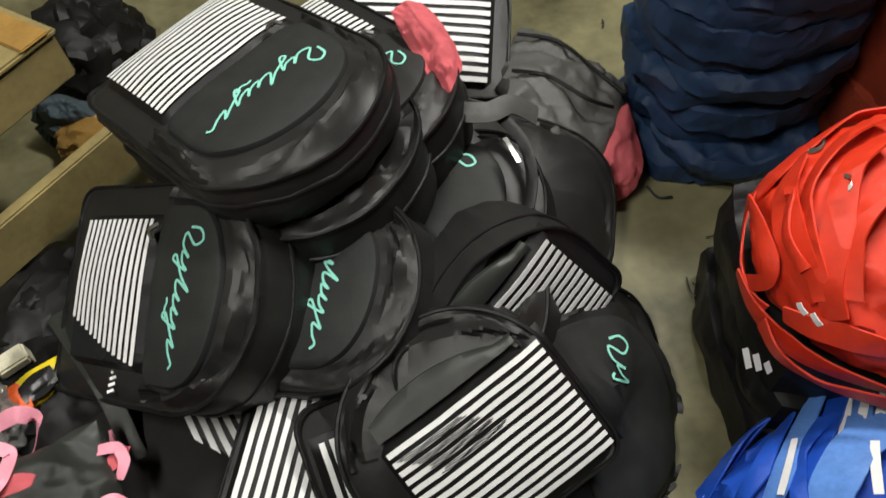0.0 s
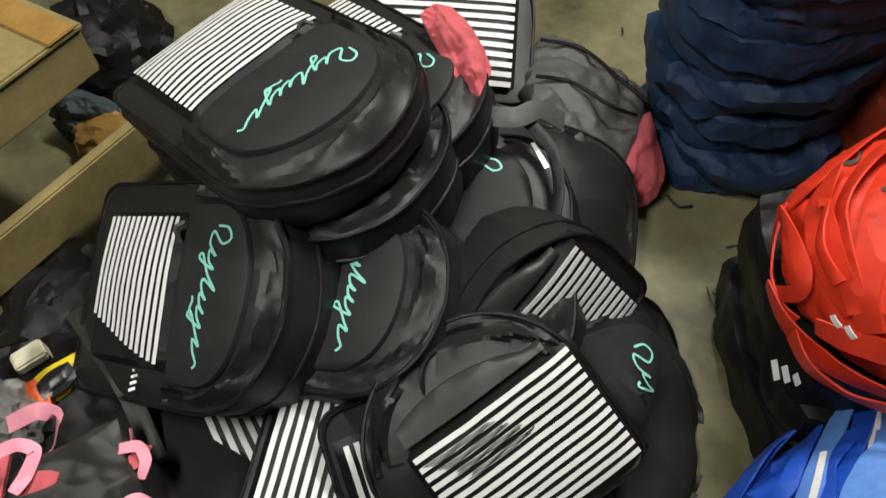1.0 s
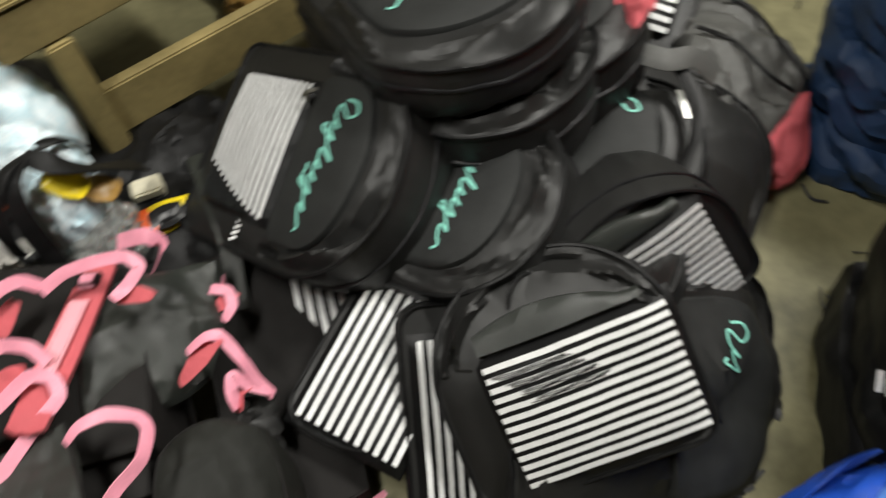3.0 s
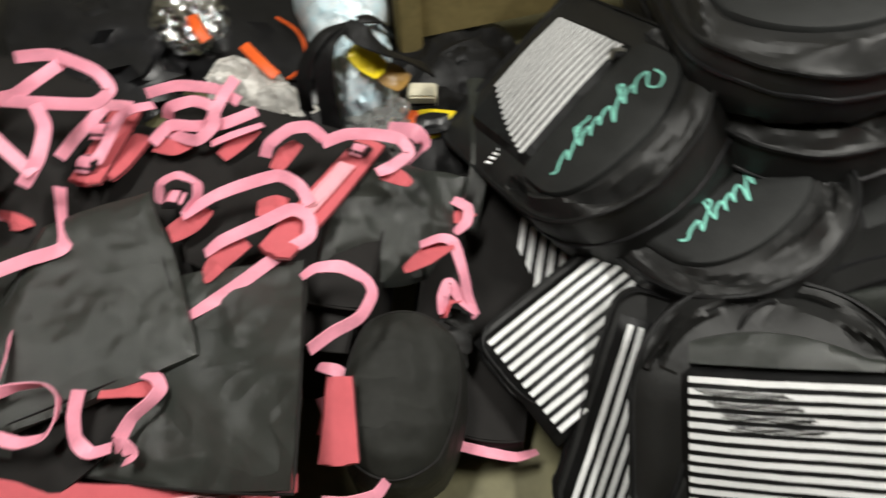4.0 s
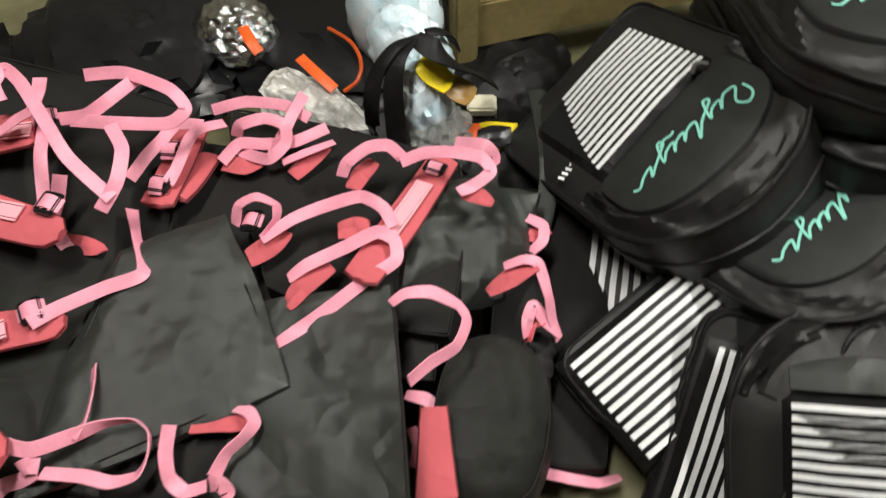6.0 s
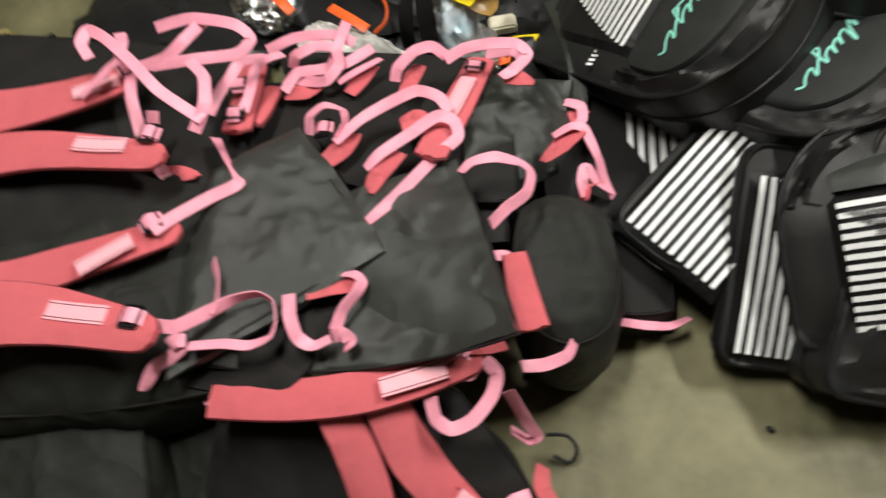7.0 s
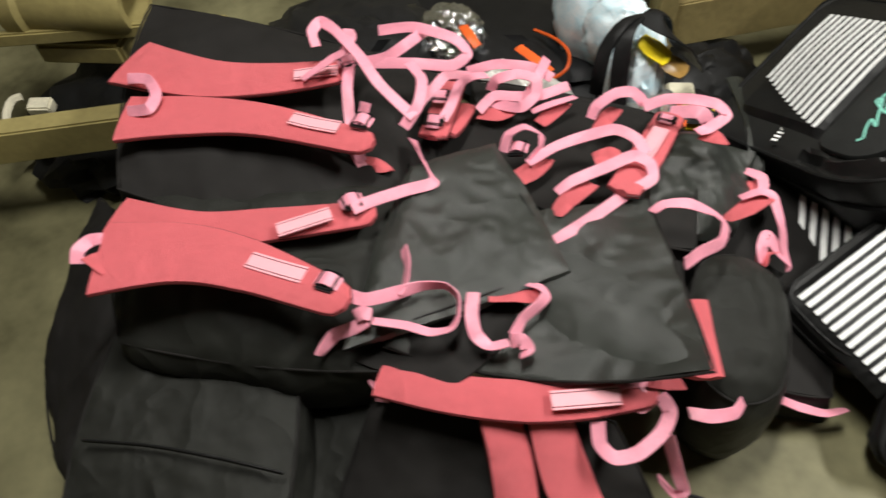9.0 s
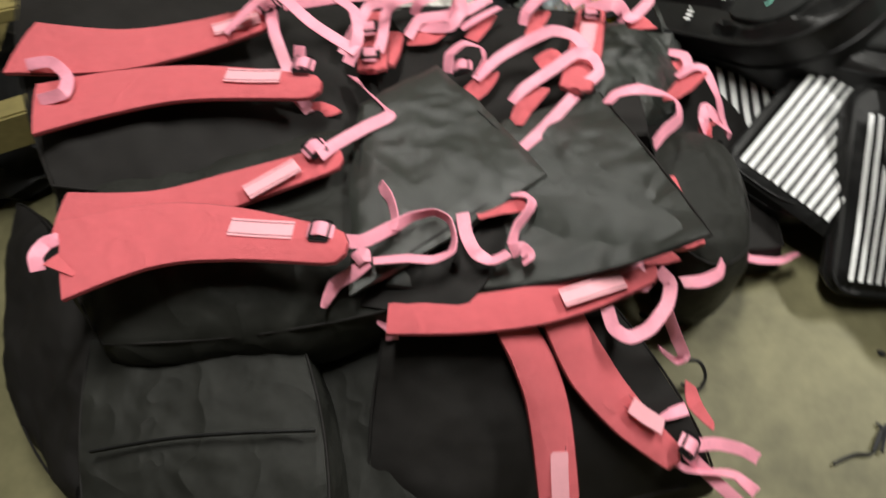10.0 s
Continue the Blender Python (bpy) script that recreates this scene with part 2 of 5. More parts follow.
# ---- the striped backpacks ----
def tomb(w, y0, y1, rb, n=72, power=2.3):
    """Outline with a round top and a nearly square bottom, evenly spaced."""
    r = min(w / 2, (y1 - y0) * 0.62)
    pts = []
    for k in range(9):
        a = math.pi * 1.5 + k / 8 * math.pi / 2
        pts.append((w / 2 - rb + rb * math.cos(a), y0 + rb + rb * math.sin(a)))
    for k in range(25):
        a = k / 24 * math.pi
        c, s = math.cos(a), math.sin(a)
        pts.append((w / 2 * math.copysign(abs(c) ** (2 / power), c), y1 - r + r * abs(s) ** (2 / power)))
    for k in range(9):
        a = math.pi + k / 8 * math.pi / 2
        pts.append((-w / 2 + rb + rb * math.cos(a), y0 + rb + rb * math.sin(a)))
    pts.append(pts[0])
    d = [0.0]
    for a, b in zip(pts, pts[1:]):
        d.append(d[-1] + math.hypot(b[0] - a[0], b[1] - a[1]))
    return [(float(np.interp(t, d, [p[0] for p in pts])), float(np.interp(t, d, [p[1] for p in pts]))) for t in np.linspace(0, d[-1], n, endpoint=False)]


def crease(q):
    """Sharp-ridged noise, as in crumpled nylon."""
    return 0.6 - 1.6 * abs(noise.noise(q)) + 0.5 * (0.5 - abs(noise.noise(q * 2.3)))


def backpack(m, label, w=0.31, h=0.45, depth=0.10, dome=0.035, seed=0.0, panel=(-0.118, 0.02, 0.236, 0.2), stripes=13, pocket=True, script=1.0,
             flap=False, puller=True, dent=0.0, slump=0.0, fat=0.62, worn=False, sag=0.0, lower=True, crumple=0.006, cut=0.0, pipe=0.0036):
    """Backpack lying on its back: x across, y from the bottom to the round top, z out of its front; m is the pose of the bottom's middle at the rim."""
    bag = thing("backpack", m, label, "backpack", "striped backpacks in the heap")

    def front(x, y):
        u, v = 2 * x / w, 2 * y / h - 1
        edge = max(0.0, 1 - abs(u) ** 3) * max(0.0, 1 - abs(v) ** 3.5)
        q = Vector((x * 9 + seed, y * 9, seed))
        return dome * edge ** 0.7 + crumple * (noise.noise(q) + (crease(q * 0.8) if crumple > 0.01 else 0)) * edge - dent * max(0, 1 - (u * u + (v - 0.3) ** 2) * 2) - slump * max(0.0, v) ** 2 - sag * u * u

    out = tomb(w, 0, h, 0.035, 200)
    cx, cy = 0.0, h * 0.5
    bm = bmesh.new()
    rnd = random.Random(int(seed * 10))
    folds = [(rnd.uniform(0, 200), rnd.uniform(5.0, 14.0), rnd.uniform(-0.9, 1.0), rnd.uniform(-55, 55)) for k in range(26)]

    def pleat(i, s, y):
        """Sharp ridges and hollows across the gathered border, none beside the flat pocket."""
        f = max(0.0, 1 - abs(s - 0.89) / 0.105) if s < 1 else 0.0
        if not f or (lower and y < panel[1] + panel[3]):
            return 0.0
        z = 0.0
        for at, half, up, slant in folds:
            d = abs((i - at - slant * (s - 0.9) * 4 + 100) % 200 - 100) / half
            if d < 1:
                z += up * (1 - d)
        return 0.026 * max(-0.9, min(1.1, z)) * f

    def ring(s, zf, wob=0.0, freq=26):
        vs = []
        for i, (x, y) in enumerate(out):
            x, y = cx + (x - cx) * s, cy + (y - cy) * s
            wob_here = wob * (0.15 if -0.02 < y < panel[1] + panel[3] + 0.015 and s < 0.99 and lower else 0.8)
            q = Vector((i * 0.17 + seed * 3, s * 8, seed + 0.02 * i))
            vs.append(bm.verts.new((x + wob_here * 0.25 * noise.noise(q + Vector((9, 0, 0))), y + wob_here * 0.25 * noise.noise(q + Vector((0, 9, 0))), zf(x, y) + (0.9 if s > 0.975 else 0.12) * wob_here * crease(q) + pleat(i, s, y))))
        return vs

    rings = [ring(0.88, lambda x, y: -depth), ring(0.98, lambda x, y: -depth * 0.92, 0.01), ring(1.01, lambda x, y: -depth * 0.8, 0.014), ring(1.025, lambda x, y: -depth * 0.64 - slump * max(0, 2 * y / h - 1) ** 2, 0.018), ring(1.03, lambda x, y: -depth * 0.5 - slump * max(0, 2 * y / h - 1) ** 2, 0.018), ring(1.028, lambda x, y: -depth * 0.38 + 0.6 * front(x, y), 0.010), ring(1.02, lambda x, y: -depth * 0.22 + 0.9 * front(x, y), 0.012),
             ring(1.015, lambda x, y: -0.012 + front(x, y) - dome * 0.0, 0.004), ring(1.0, lambda x, y: 0.002 + front(x, y), 0.003)]
    for s, wob in ((0.98, 0.004), (0.96, 0.010), (0.94, 0.015), (0.915, 0.019), (0.89, 0.020), (0.865, 0.018), (0.84, 0.014), (0.80, 0.008), (0.7, 0.004), (0.55, 0.003), (0.4, 0.003), (0.22, 0.003), (0.08, 0.002)):
        rings.append(ring(s, front, wob))
    for a, b in zip(rings, rings[1:]):
        for k in range(len(out)):
            bm.faces.new((a[k], a[(k + 1) % len(out)], b[(k + 1) % len(out)], b[k]))
    bm.faces.new(rings[0])
    bm.faces.new(rings[-1])
    part("body", bm, GUSSET, bag, sharp=19)
    rim = [(x * 1.012, cy + (y - cy) * 1.012, front(x, y) + 0.003 + 0.003 * noise.noise(Vector((x * 20, y * 20, seed)))) for x, y in out]
    part("piping", tube_mesh(rim, pipe, closed=True, raw=True), BLACK, bag)
    rim2 = [(x * 1.03, cy + (y - cy) * 1.03, front(x, y) - depth * 0.32 + 0.004 * noise.noise(Vector((x * 20, y * 20, seed + 4)))) for x, y in out]
    part("zip", tube_mesh(rim2, pipe * 0.9, closed=True, raw=True), PLASTIC, bag)
    px, py, pw, ph = panel
    if pocket:
        # the padded upper pocket with a welt round it
        po = tomb(w * fat * 1.28, py + ph + 0.012, h * 0.875, 0.02, 60, 2.2)
        mx, my = 0.0, (py + ph + h * 0.87) / 2
        bm, rows = bmesh.new(), []
        for s, up in ((1.0, 0.0), (0.995, 0.006), (0.98, 0.009), (0.9, 0.0105), (0.6, 0.011), (0.3, 0.011), (0.05, 0.011)):
            rows.append([bm.verts.new((mx + (x - mx) * s, my + (y - my) * s, front(x * s, my + (y - my) * s) + up)) for x, y in po])
        for a, b in zip(rows, rows[1:]):
            for k in range(len(po)):
                bm.faces.new((a[k], a[(k + 1) % len(po)], b[(k + 1) % len(po)], b[k]))
        bm.faces.new(rows[-1])
        pk = part("upper_pocket", bm, CHARCOAL, bag, "smooth charcoal padded pocket")
        if puller:
            pl = part("zip_pull", ribbon_mesh([(-w * 0.30, py + ph + 0.02, front(-w * 0.3, py + ph) + 0.02), (-w * 0.27, py + ph + 0.008, front(-w * 0.3, py + ph) + 0.026), (-w * 0.23, py + ph + 0.012, front(-w * 0.23, py + ph) + 0.02)], (0.006, 0.008, 0.005), thick=0.003), METAL, pk, "grey metal zip pull")
        if script > 0:
            # plain flowing mark in place of the maker's name
            mark_l, y_m = w * 0.62, (py + ph + h * 0.875) / 2 - 0.006
            curl = ((0.02, 0.2), (0.0, 0.9), (0.06, 1.2), (0.12, 0.7), (0.07, 0.0), (0.16, -0.1), (0.22, 0.5), (0.2, 0.0), (0.27, 0.1), (0.31, 0.5), (0.29, -0.55), (0.25, -0.4), (0.36, 0.25), (0.43, 0.95), (0.4, 0.05),
                    (0.47, 0.05), (0.52, 0.45), (0.5, 0.0), (0.57, 0.1), (0.61, 0.5), (0.59, 0.0), (0.66, 0.1), (0.71, 0.45), (0.69, -0.6), (0.65, -0.4), (0.77, 0.2), (0.83, 0.5), (0.81, 0.0), (0.89, 0.1), (0.95, 0.35), (1.0, 0.1))
            path = [(-mark_l / 2 + mark_l * p.x + 0.010 * p.y, y_m + 0.030 * p.y + 0.006 * math.sin(seed + 5 * p.x)) for p in smooth_path([(x, y, 0) for x, y in curl[:max(4, int(len(curl) * script))]], 10)]
            part("mark", flat_band(path, 0.0038, lambda x, y: front(x, y) + 0.0118), TEAL, pk, "teal flowing printed mark")
            if script == 1.0:
                part("mark", flat_band([(0.005 + 0.03 * k / 8, y_m - 0.020 + 0.002 * math.sin(k)) for k in range(9)], 0.0036, lambda x, y: front(x, y) + 0.0118), TEAL, pk, "short teal underline")
    if not lower:
        return bag
    # lower pocket with its stripes
    nx, ny = 16, 14
    bm, grid = bmesh.new(), []
    mx0, my0 = 0.014, 0.010
    for j in range(ny + 1):
        row = []
        for i in range(nx + 1):
            x = px - mx0 + (pw + 2 * mx0) * i / nx
            y = py - my0 + (ph + 2 * my0) * j / ny
            border = i in (0, nx) or j in (0, ny)
            row.append(bm.verts.new((x, y, front(x, y) + (-0.004 if border else 0.012))))
        grid.append(row)
    for j in range(ny):
        for i in range(nx):
            bm.faces.new((grid[j][i], grid[j][i + 1], grid[j + 1][i + 1], grid[j + 1][i]))
    lp = part("lower_pocket", bm, BLACK, bag, "matt black pocket printed with white stripes")
    pitch = ph / stripes
    for k in range(stripes):
        y = py + pitch * (k + 0.5)
        a, b = 0.0, 1.0 - cut * (1 - (k + 0.5) / stripes) ** 1.3
        path = [(px + pw * (a + (b - a) * i / 18), y + 0.0007 * noise.noise(Vector((i * 0.5, k, seed)))) for i in range(19)]
        wid = pitch * 0.53
        part("stripe", flat_band(path, wid, lambda x, y: front(x, y) + 0.0142), STRIPE, lp)
        if worn and stripes - 5 <= k <= stripes - 2:
            for r in range(3):
                x0 = px + pw * (0.05 + 0.05 * (stripes - 2 - k) + 0.02 * math.sin(5 * r + k))
                wear = [(x0 + pw * 0.40 * i / 10, y + wid * (0.34 - 0.30 * r) + 0.0006 * math.sin(i * 1.3 + r)) for i in range(11)]
                part("crease", flat_band(wear, wid * 0.14, lambda x, y: front(x, y) + 0.0150), BLACK, lp, "dark crease across the print")
    if flap:
        # a flap that swells towards its middle
        bm, rows = bmesh.new(), []
        for i in range(17):
            f = i / 16
            x, y = px + (pw - 0.025) * f, py + ph + 0.012
            deep = 0.012 + 0.027 * math.sin(math.pi * min(1.0, 0.12 + f)) ** 0.8
            rows.append([bm.verts.new((x, y + deep * v, front(x, min(y + deep * v, h * 0.97)) + up)) for v, up in ((0, 0.003), (0, 0.012), (0.35, 0.0125), (0.7, 0.011), (1, 0.006), (1, 0.0))])
        for a, b in zip(rows, rows[1:]):
            for k in range(6):
                bm.faces.new((a[k], a[(k + 1) % 6], b[(k + 1) % 6], b[k]))
        bm.faces.new(rows[0])
        bm.faces.new(rows[-1][::-1])
        part("pocket_flap", bm, GREY, bag, "grey nylon flap above the pocket")
    return bag


def flat_band(path, width, height, thick=0.0004):
    """A flat band in x and y draped over a height."""
    bm, rows, n = bmesh.new(), [], len(path)
    for i, (x, y) in enumerate(path):
        a, b = path[max(i - 1, 0)], path[min(i + 1, n - 1)]
        d = Vector((b[0] - a[0], b[1] - a[1]))
        d = d.normalized() if d.length > 1e-9 else Vector((1, 0))
        sx, sy = -d.y * width / 2, d.x * width / 2
        l, r = (x + sx, y + sy), (x - sx, y - sy)
        rows.append([bm.verts.new((*l, height(*l) + thick)), bm.verts.new((*r, height(*r) + thick)), bm.verts.new((*r, height(*r) - thick)), bm.verts.new((*l, height(*l) - thick))])
    for a, b in zip(rows, rows[1:]):
        for k in range(4):
            bm.faces.new((a[k], a[(k + 1) % 4], b[(k + 1) % 4], b[k]))
    bm.faces.new(rows[0])
    bm.faces.new(rows[-1][::-1])
    return bm


def by_panel(corner, xd, yd, local):
    """Pose of a backpack whose own point local lies at corner."""
    m = axes((0, 0, 0), xd, yd)
    m.translation = Vector(corner) - m.to_3x3() @ Vector(local)
    return m



def crumple_mesh(centre, radii, seed, amp=0.25, freq=3.0, sub=4, base=(0, 0, 0), floor_z=None):
    """A crushed lump of foil, film or cloth."""
    bm = bmesh.new()
    bmesh.ops.create_icosphere(bm, subdivisions=sub, radius=1)
    for v in bm.verts:
        d = v.co.normalized()
        q = d * freq + Vector((seed, seed * 0.7, 0))
        k = 1 + amp * crease(q) + amp * 0.5 * crease(q * 2.9)
        v.co = Vector(centre) + Vector((d.x * radii[0], d.y * radii[1], d.z * radii[2])) * k - Vector(base)
        if floor_z is not None:
            v.co.z = max(v.co.z, floor_z - base[2])
    return bm


def slab_edge(corners, rounding, n=14, grow=1.012, up=0.001, sag=0.0):
    """The rim of a slab, for its binding."""
    c = [Vector(p) for p in corners]
    side = [-1 + 2 * k / n for k in range(n)]
    ring = [(t, -1) for t in side] + [(1, t) for t in side] + [(-t, 1) for t in side] + [(-1, -t) for t in side]
    out = []
    for x, y in ring:
        u = (grow * x * math.sqrt(1 - rounding * y * y) + 1) / 2
        v = (grow * y * math.sqrt(1 - rounding * x * x) + 1) / 2
        out.append(c[0] * (1 - u) * (1 - v) + c[1] * u * (1 - v) + c[2] * u * v + c[3] * (1 - u) * v + Vector((0, 0, up - sag * (1 - x * x) * (1 - y) / 2)))
    return out


def film_bag(name, label, corners, seed, material, layers=3, thick=0.003):
    """A loose bag of thin film: a few creased sheets over one another."""
    c = [Vector(p) for p in corners]
    base = sum(c, Vector()) / 4
    base.z = 0
    st = thing(name, Matrix.Translation(base), label, "plastic bag")
    for k in range(layers):
        r = random.Random(seed + k)
        mid = sum(c, Vector()) / 4
        q = [mid + (p - mid) * r.uniform(0.75, 1.1) - Vector((0, 0, 0.022 * k)) + Vector((r.uniform(-0.015, 0.015), r.uniform(-0.015, 0.015), 0)) for p in c]
        part("sheet", slab_mesh(q, thick + 0.02 * (k == layers - 1), 0.03, 0.016, seed=seed + 3.3 * k, base=base, rounding=0.3, grain=22, folds=0.014, n=36), material, st)
    return st

# ---- the room ----
def plane_grid(x0, y0, x1, y1, z, n, amp):
    bm = bmesh.new()
    g = [[bm.verts.new((x0 + (x1 - x0) * i / n, y0 + (y1 - y0) * j / n, z + amp * noise.noise(Vector((i * 0.4, j * 0.4, 1))))) for i in range(n + 1)] for j in range(n + 1)]
    for j in range(n):
        for i in range(n):
            bm.faces.new((g[j][i], g[j][i + 1], g[j + 1][i + 1], g[j + 1][i]))
    return bm


ROOM = pose(0, 0, 0, 0, 0, -28)
fl = tagged(part("floor", plane_grid(-4, -4, 4, 4, -0.002, 80, 0.002), CONCRETE, None), "worn olive-grey stained concrete floor", "floor", kind="structure")
for nm, m, sx, sy in (("wall_north", pose(0, 2.65, 1.3), 5.3, 0.1), ("wall_south", pose(0, -2.65, 1.3), 5.3, 0.1), ("wall_east", pose(2.65, 0, 1.3), 0.1, 5.2), ("wall_west", pose(-1.98, 0, 1.3), 0.1, 5.2)):
    ob = tagged(part(nm, box_mesh(sx, sy, 2.6, 0), WALL, None, smooth=False), "plain dingy painted wall of the store room", "wall", kind="structure")
    ob.matrix_world = ROOM @ m
ob = tagged(part("ceiling", box_mesh(5.4, 5.4, 0.1, 0, pose(0, 0, 2.66)), WALL, None, smooth=False), "plain ceiling above the store room", "ceiling", kind="structure")
ob.matrix_world = ROOM

# ---- heap of striped backpacks ----
backpack(by_panel((-0.277, 0.868, 0.352), (-0.026, -0.197, -0.10), (0.167, -0.089, 0.062), (-0.113, 0.245, 0.03)), "black backpack with fine white stripes leaning on the heap", seed=1.3, panel=(-0.113, 0.06, 0.225, 0.185), stripes=13, depth=0.19, dome=0.02, h=0.46, w=0.345, cut=0.3)
backpack(by_panel((-0.251, 0.98, 0.464), (-0.180, -0.194, -0.026), (0.141, -0.148, 0.034), (0.125, 0.235, 0.04)), "black backpack with a round top on the crown of the heap", seed=2.1, panel=(-0.125, 0.015, 0.25, 0.22), stripes=14, depth=0.085, dome=0.03, w=0.35, h=0.505)
backpack(by_panel((-0.205, 0.955, 0.375), (-0.165, -0.205, -0.03), (0.15, -0.138, 0.02), (0.125, 0.235, 0.04)), "creased black backpack pressed under the crown of the heap", seed=15.3, depth=0.16, dome=0.02, w=0.34, h=0.5, lower=False, pocket=False, crumple=0.012)
backpack(by_panel((0.043, 1.246, 0.4), (-0.060, -0.059, -0.010), (0.120, -0.103, 0.020), (-0.118, 0.22, 0.04)), "black backpack half hidden under the crown of the heap", seed=3.7, depth=0.16, dome=0.03, w=0.33, h=0.46, script=0.2)
backpack(by_panel((0.24, 1.312, 0.2), (0.288, -0.013, -0.020), (0.04, 0.225, 0.085), (0.14, 0.02, 0.03)), "black backpack with white stripes lying behind the heap", seed=4.4, depth=0.15, dome=0.012, stripes=13, pocket=False, h=0.36, w=0.36, panel=(-0.17, 0.02, 0.31, 0.275))
backpack(by_panel((0.33, 1.02, 0.2), (-0.02, -0.137, -0.03), (0.16, -0.05, -0.07), (0.0, 0.24, 0.03)), "plain black backpack slumped against the heap's far flank", seed=14.9, depth=0.15, dome=0.035, w=0.33, h=0.42, pocket=False, lower=False, crumple=0.012, slump=0.05)
backpack(by_panel((-0.006, 0.757, 0.32), (-0.016, -0.136, -0.030), (0.197, -0.055, 0.080), (0.01, 0.325, 0.05)), "black backpack lying under two others in the heap", seed=5.2, depth=0.22, dome=0.03, lower=False)
backpack(by_panel((0.185, 1.039, 0.3), (-0.016, -0.127, -0.030), (0.157, -0.069, 0.040), (-0.09, 0.315, 0.05)), "black backpack with open grey zip on the heap's flank", seed=6.6, depth=0.24, dome=0.03, slump=0.03, lower=False, script=0.18)
backpack(by_panel((0.178, 0.854, 0.28), (-0.010, -0.137, -0.020), (0.168, -0.059, 0.060), (-0.09, 0.315, 0.05)), "black backpack wedged in the middle of the heap", seed=7.9, depth=0.24, dome=0.03, lower=False, script=0.18)
backpack(by_panel((0.313, 0.814, 0.35), (0.086, 0.086, 0.060), (-0.084, 0.027, 0.159), (0.118, 0.22, 0.025)), "black backpack with a striped pocket facing out", seed=8.3, depth=0.13, dome=0.012, stripes=13, panel=(-0.118, 0.012, 0.236, 0.208), pocket=False, flap=True, h=0.275)
backpack(by_panel((0.418, 0.708, 0.19), (0.030, -0.094, -0.060), (0.137, 0.052, -0.060), (-0.09, 0.335, 0.05)), "black backpack at the foot of the heap", seed=9.1, depth=0.15, dome=0.03, slump=0.09, h=0.54, w=0.38, lower=False, script=0.4, crumple=0.02)
backpack(by_panel((0.084, 0.525, 0.268), (0.208, 0.130, 0.077), (-0.096, 0.111, 0.102), (-0.095, 0.205, 0.032)), "black backpack with worn wide white stripes in front", seed=10.5, panel=(-0.095, 0.02, 0.255, 0.185), stripes=13, depth=0.2, dome=0.018, w=0.335, h=0.315, pocket=False, flap=True, worn=True, slump=0.06)
backpack(by_panel((-0.115, 0.7, 0.204), (-0.044, -0.250, -0.036), (0.16, -0.034, -0.036), (-0.118, 0.015, 0.02)), "black backpack with white stripes under the front one", w=0.34, seed=11.4, panel=(-0.118, 0.015, 0.28, 0.172), stripes=11, depth=0.1, dome=0.008, h=0.21, pocket=False, pipe=0.002)
backpack(by_panel((-0.02, 0.557, 0.22), (0.084, -0.21, -0.138), (0.10, 0.05, -0.029), (-0.118, 0.015, 0.02)), "black backpack standing on edge with white stripes", seed=12.2, panel=(-0.118, 0.015, 0.265, 0.17), stripes=11, depth=0.04, dome=0.006, h=0.25, w=0.33, pocket=False, pipe=0.002)
backpack(by_panel((-0.294, 0.694, 0.13), (0.081, -0.132, -0.040), (0.086, 0.008, 0.000), (-0.118, 0.03, 0.02)), "black backpack with white stripes low in the heap", seed=13.6, depth=0.08, dome=0.006, pocket=False, stripes=11, pipe=0.002, h=0.25)

# grey bag with coral lining behind the heap
g = thing("lining_bag", Matrix.Translation((0.422, 1.419, 0)), "grey nylon bag turned inside out with coral lining", "bag")
gb = g.matrix_world.translation
part("body", slab_mesh([(0.261, 1.198, 0.24), (0.299, 1.529, 0.16), (0.535, 1.366, 0.13), (0.46, 1.108, 0.08)], 0.10, 0.03, 0.016, seed=3, base=gb, folds=0.02, n=34, grain=14), LINING, g)
part("lining", slab_mesh([(0.446, 1.133, 0.03), (0.458, 1.162, 0.12), (0.532, 1.324, 0.15), (0.542, 1.166, 0.06)], 0.04, 0.02, 0.012, seed=5, base=gb, rounding=0.3, grain=14), CORAL, g, "coral fabric turned outwards")
for pts in ([(0.307, 1.458, 0.2), (0.396, 1.438, 0.19), (0.47, 1.348, 0.18), (0.519, 1.309, 0.16)], [(0.288, 1.31, 0.23), (0.36, 1.301, 0.22), (0.435, 1.254, 0.2), (0.489, 1.259, 0.17)]):
    part("seam", tube_mesh(pts, 0.004, base=gb), BLACK, g)
part("turned_lining", slab_mesh([(0.083, 1.239, 0.430), (0.130, 1.247, 0.440), (0.190, 1.139, 0.420), (0.168, 1.081, 0.380)], 0.02, 0.012, 0.016, seed=7.7, base=gb, rounding=0.25, grain=20, folds=0.012, n=26), CORAL, g, "coral cloth folded over")
part("grey_strap", ribbon_mesh([(0.166, 1.093, 0.34), (0.233, 1.073, 0.35), (0.276, 1.101, 0.34), (0.321, 1.112, 0.3)], (0.035,), (30,), 0.003, 8, 0.002, gb), LINING, g)
part("zip_tape", ribbon_mesh([(0.256, 1.085, 0.33), (0.292, 1.034, 0.32), (0.305, 0.977, 0.3), (0.297, 0.923, 0.28)], (0.02,), (20,), 0.003, 8, 0.002, gb), BLACK, g)
part("zip_pull", ribbon_mesh([(0.262, 1.028, 0.335), (0.272, 1.003, 0.335), (0.283, 0.979, 0.33)], (0.008,), (0,), 0.004, 4, 0, gb), METAL, g, "grey metal zip pull")

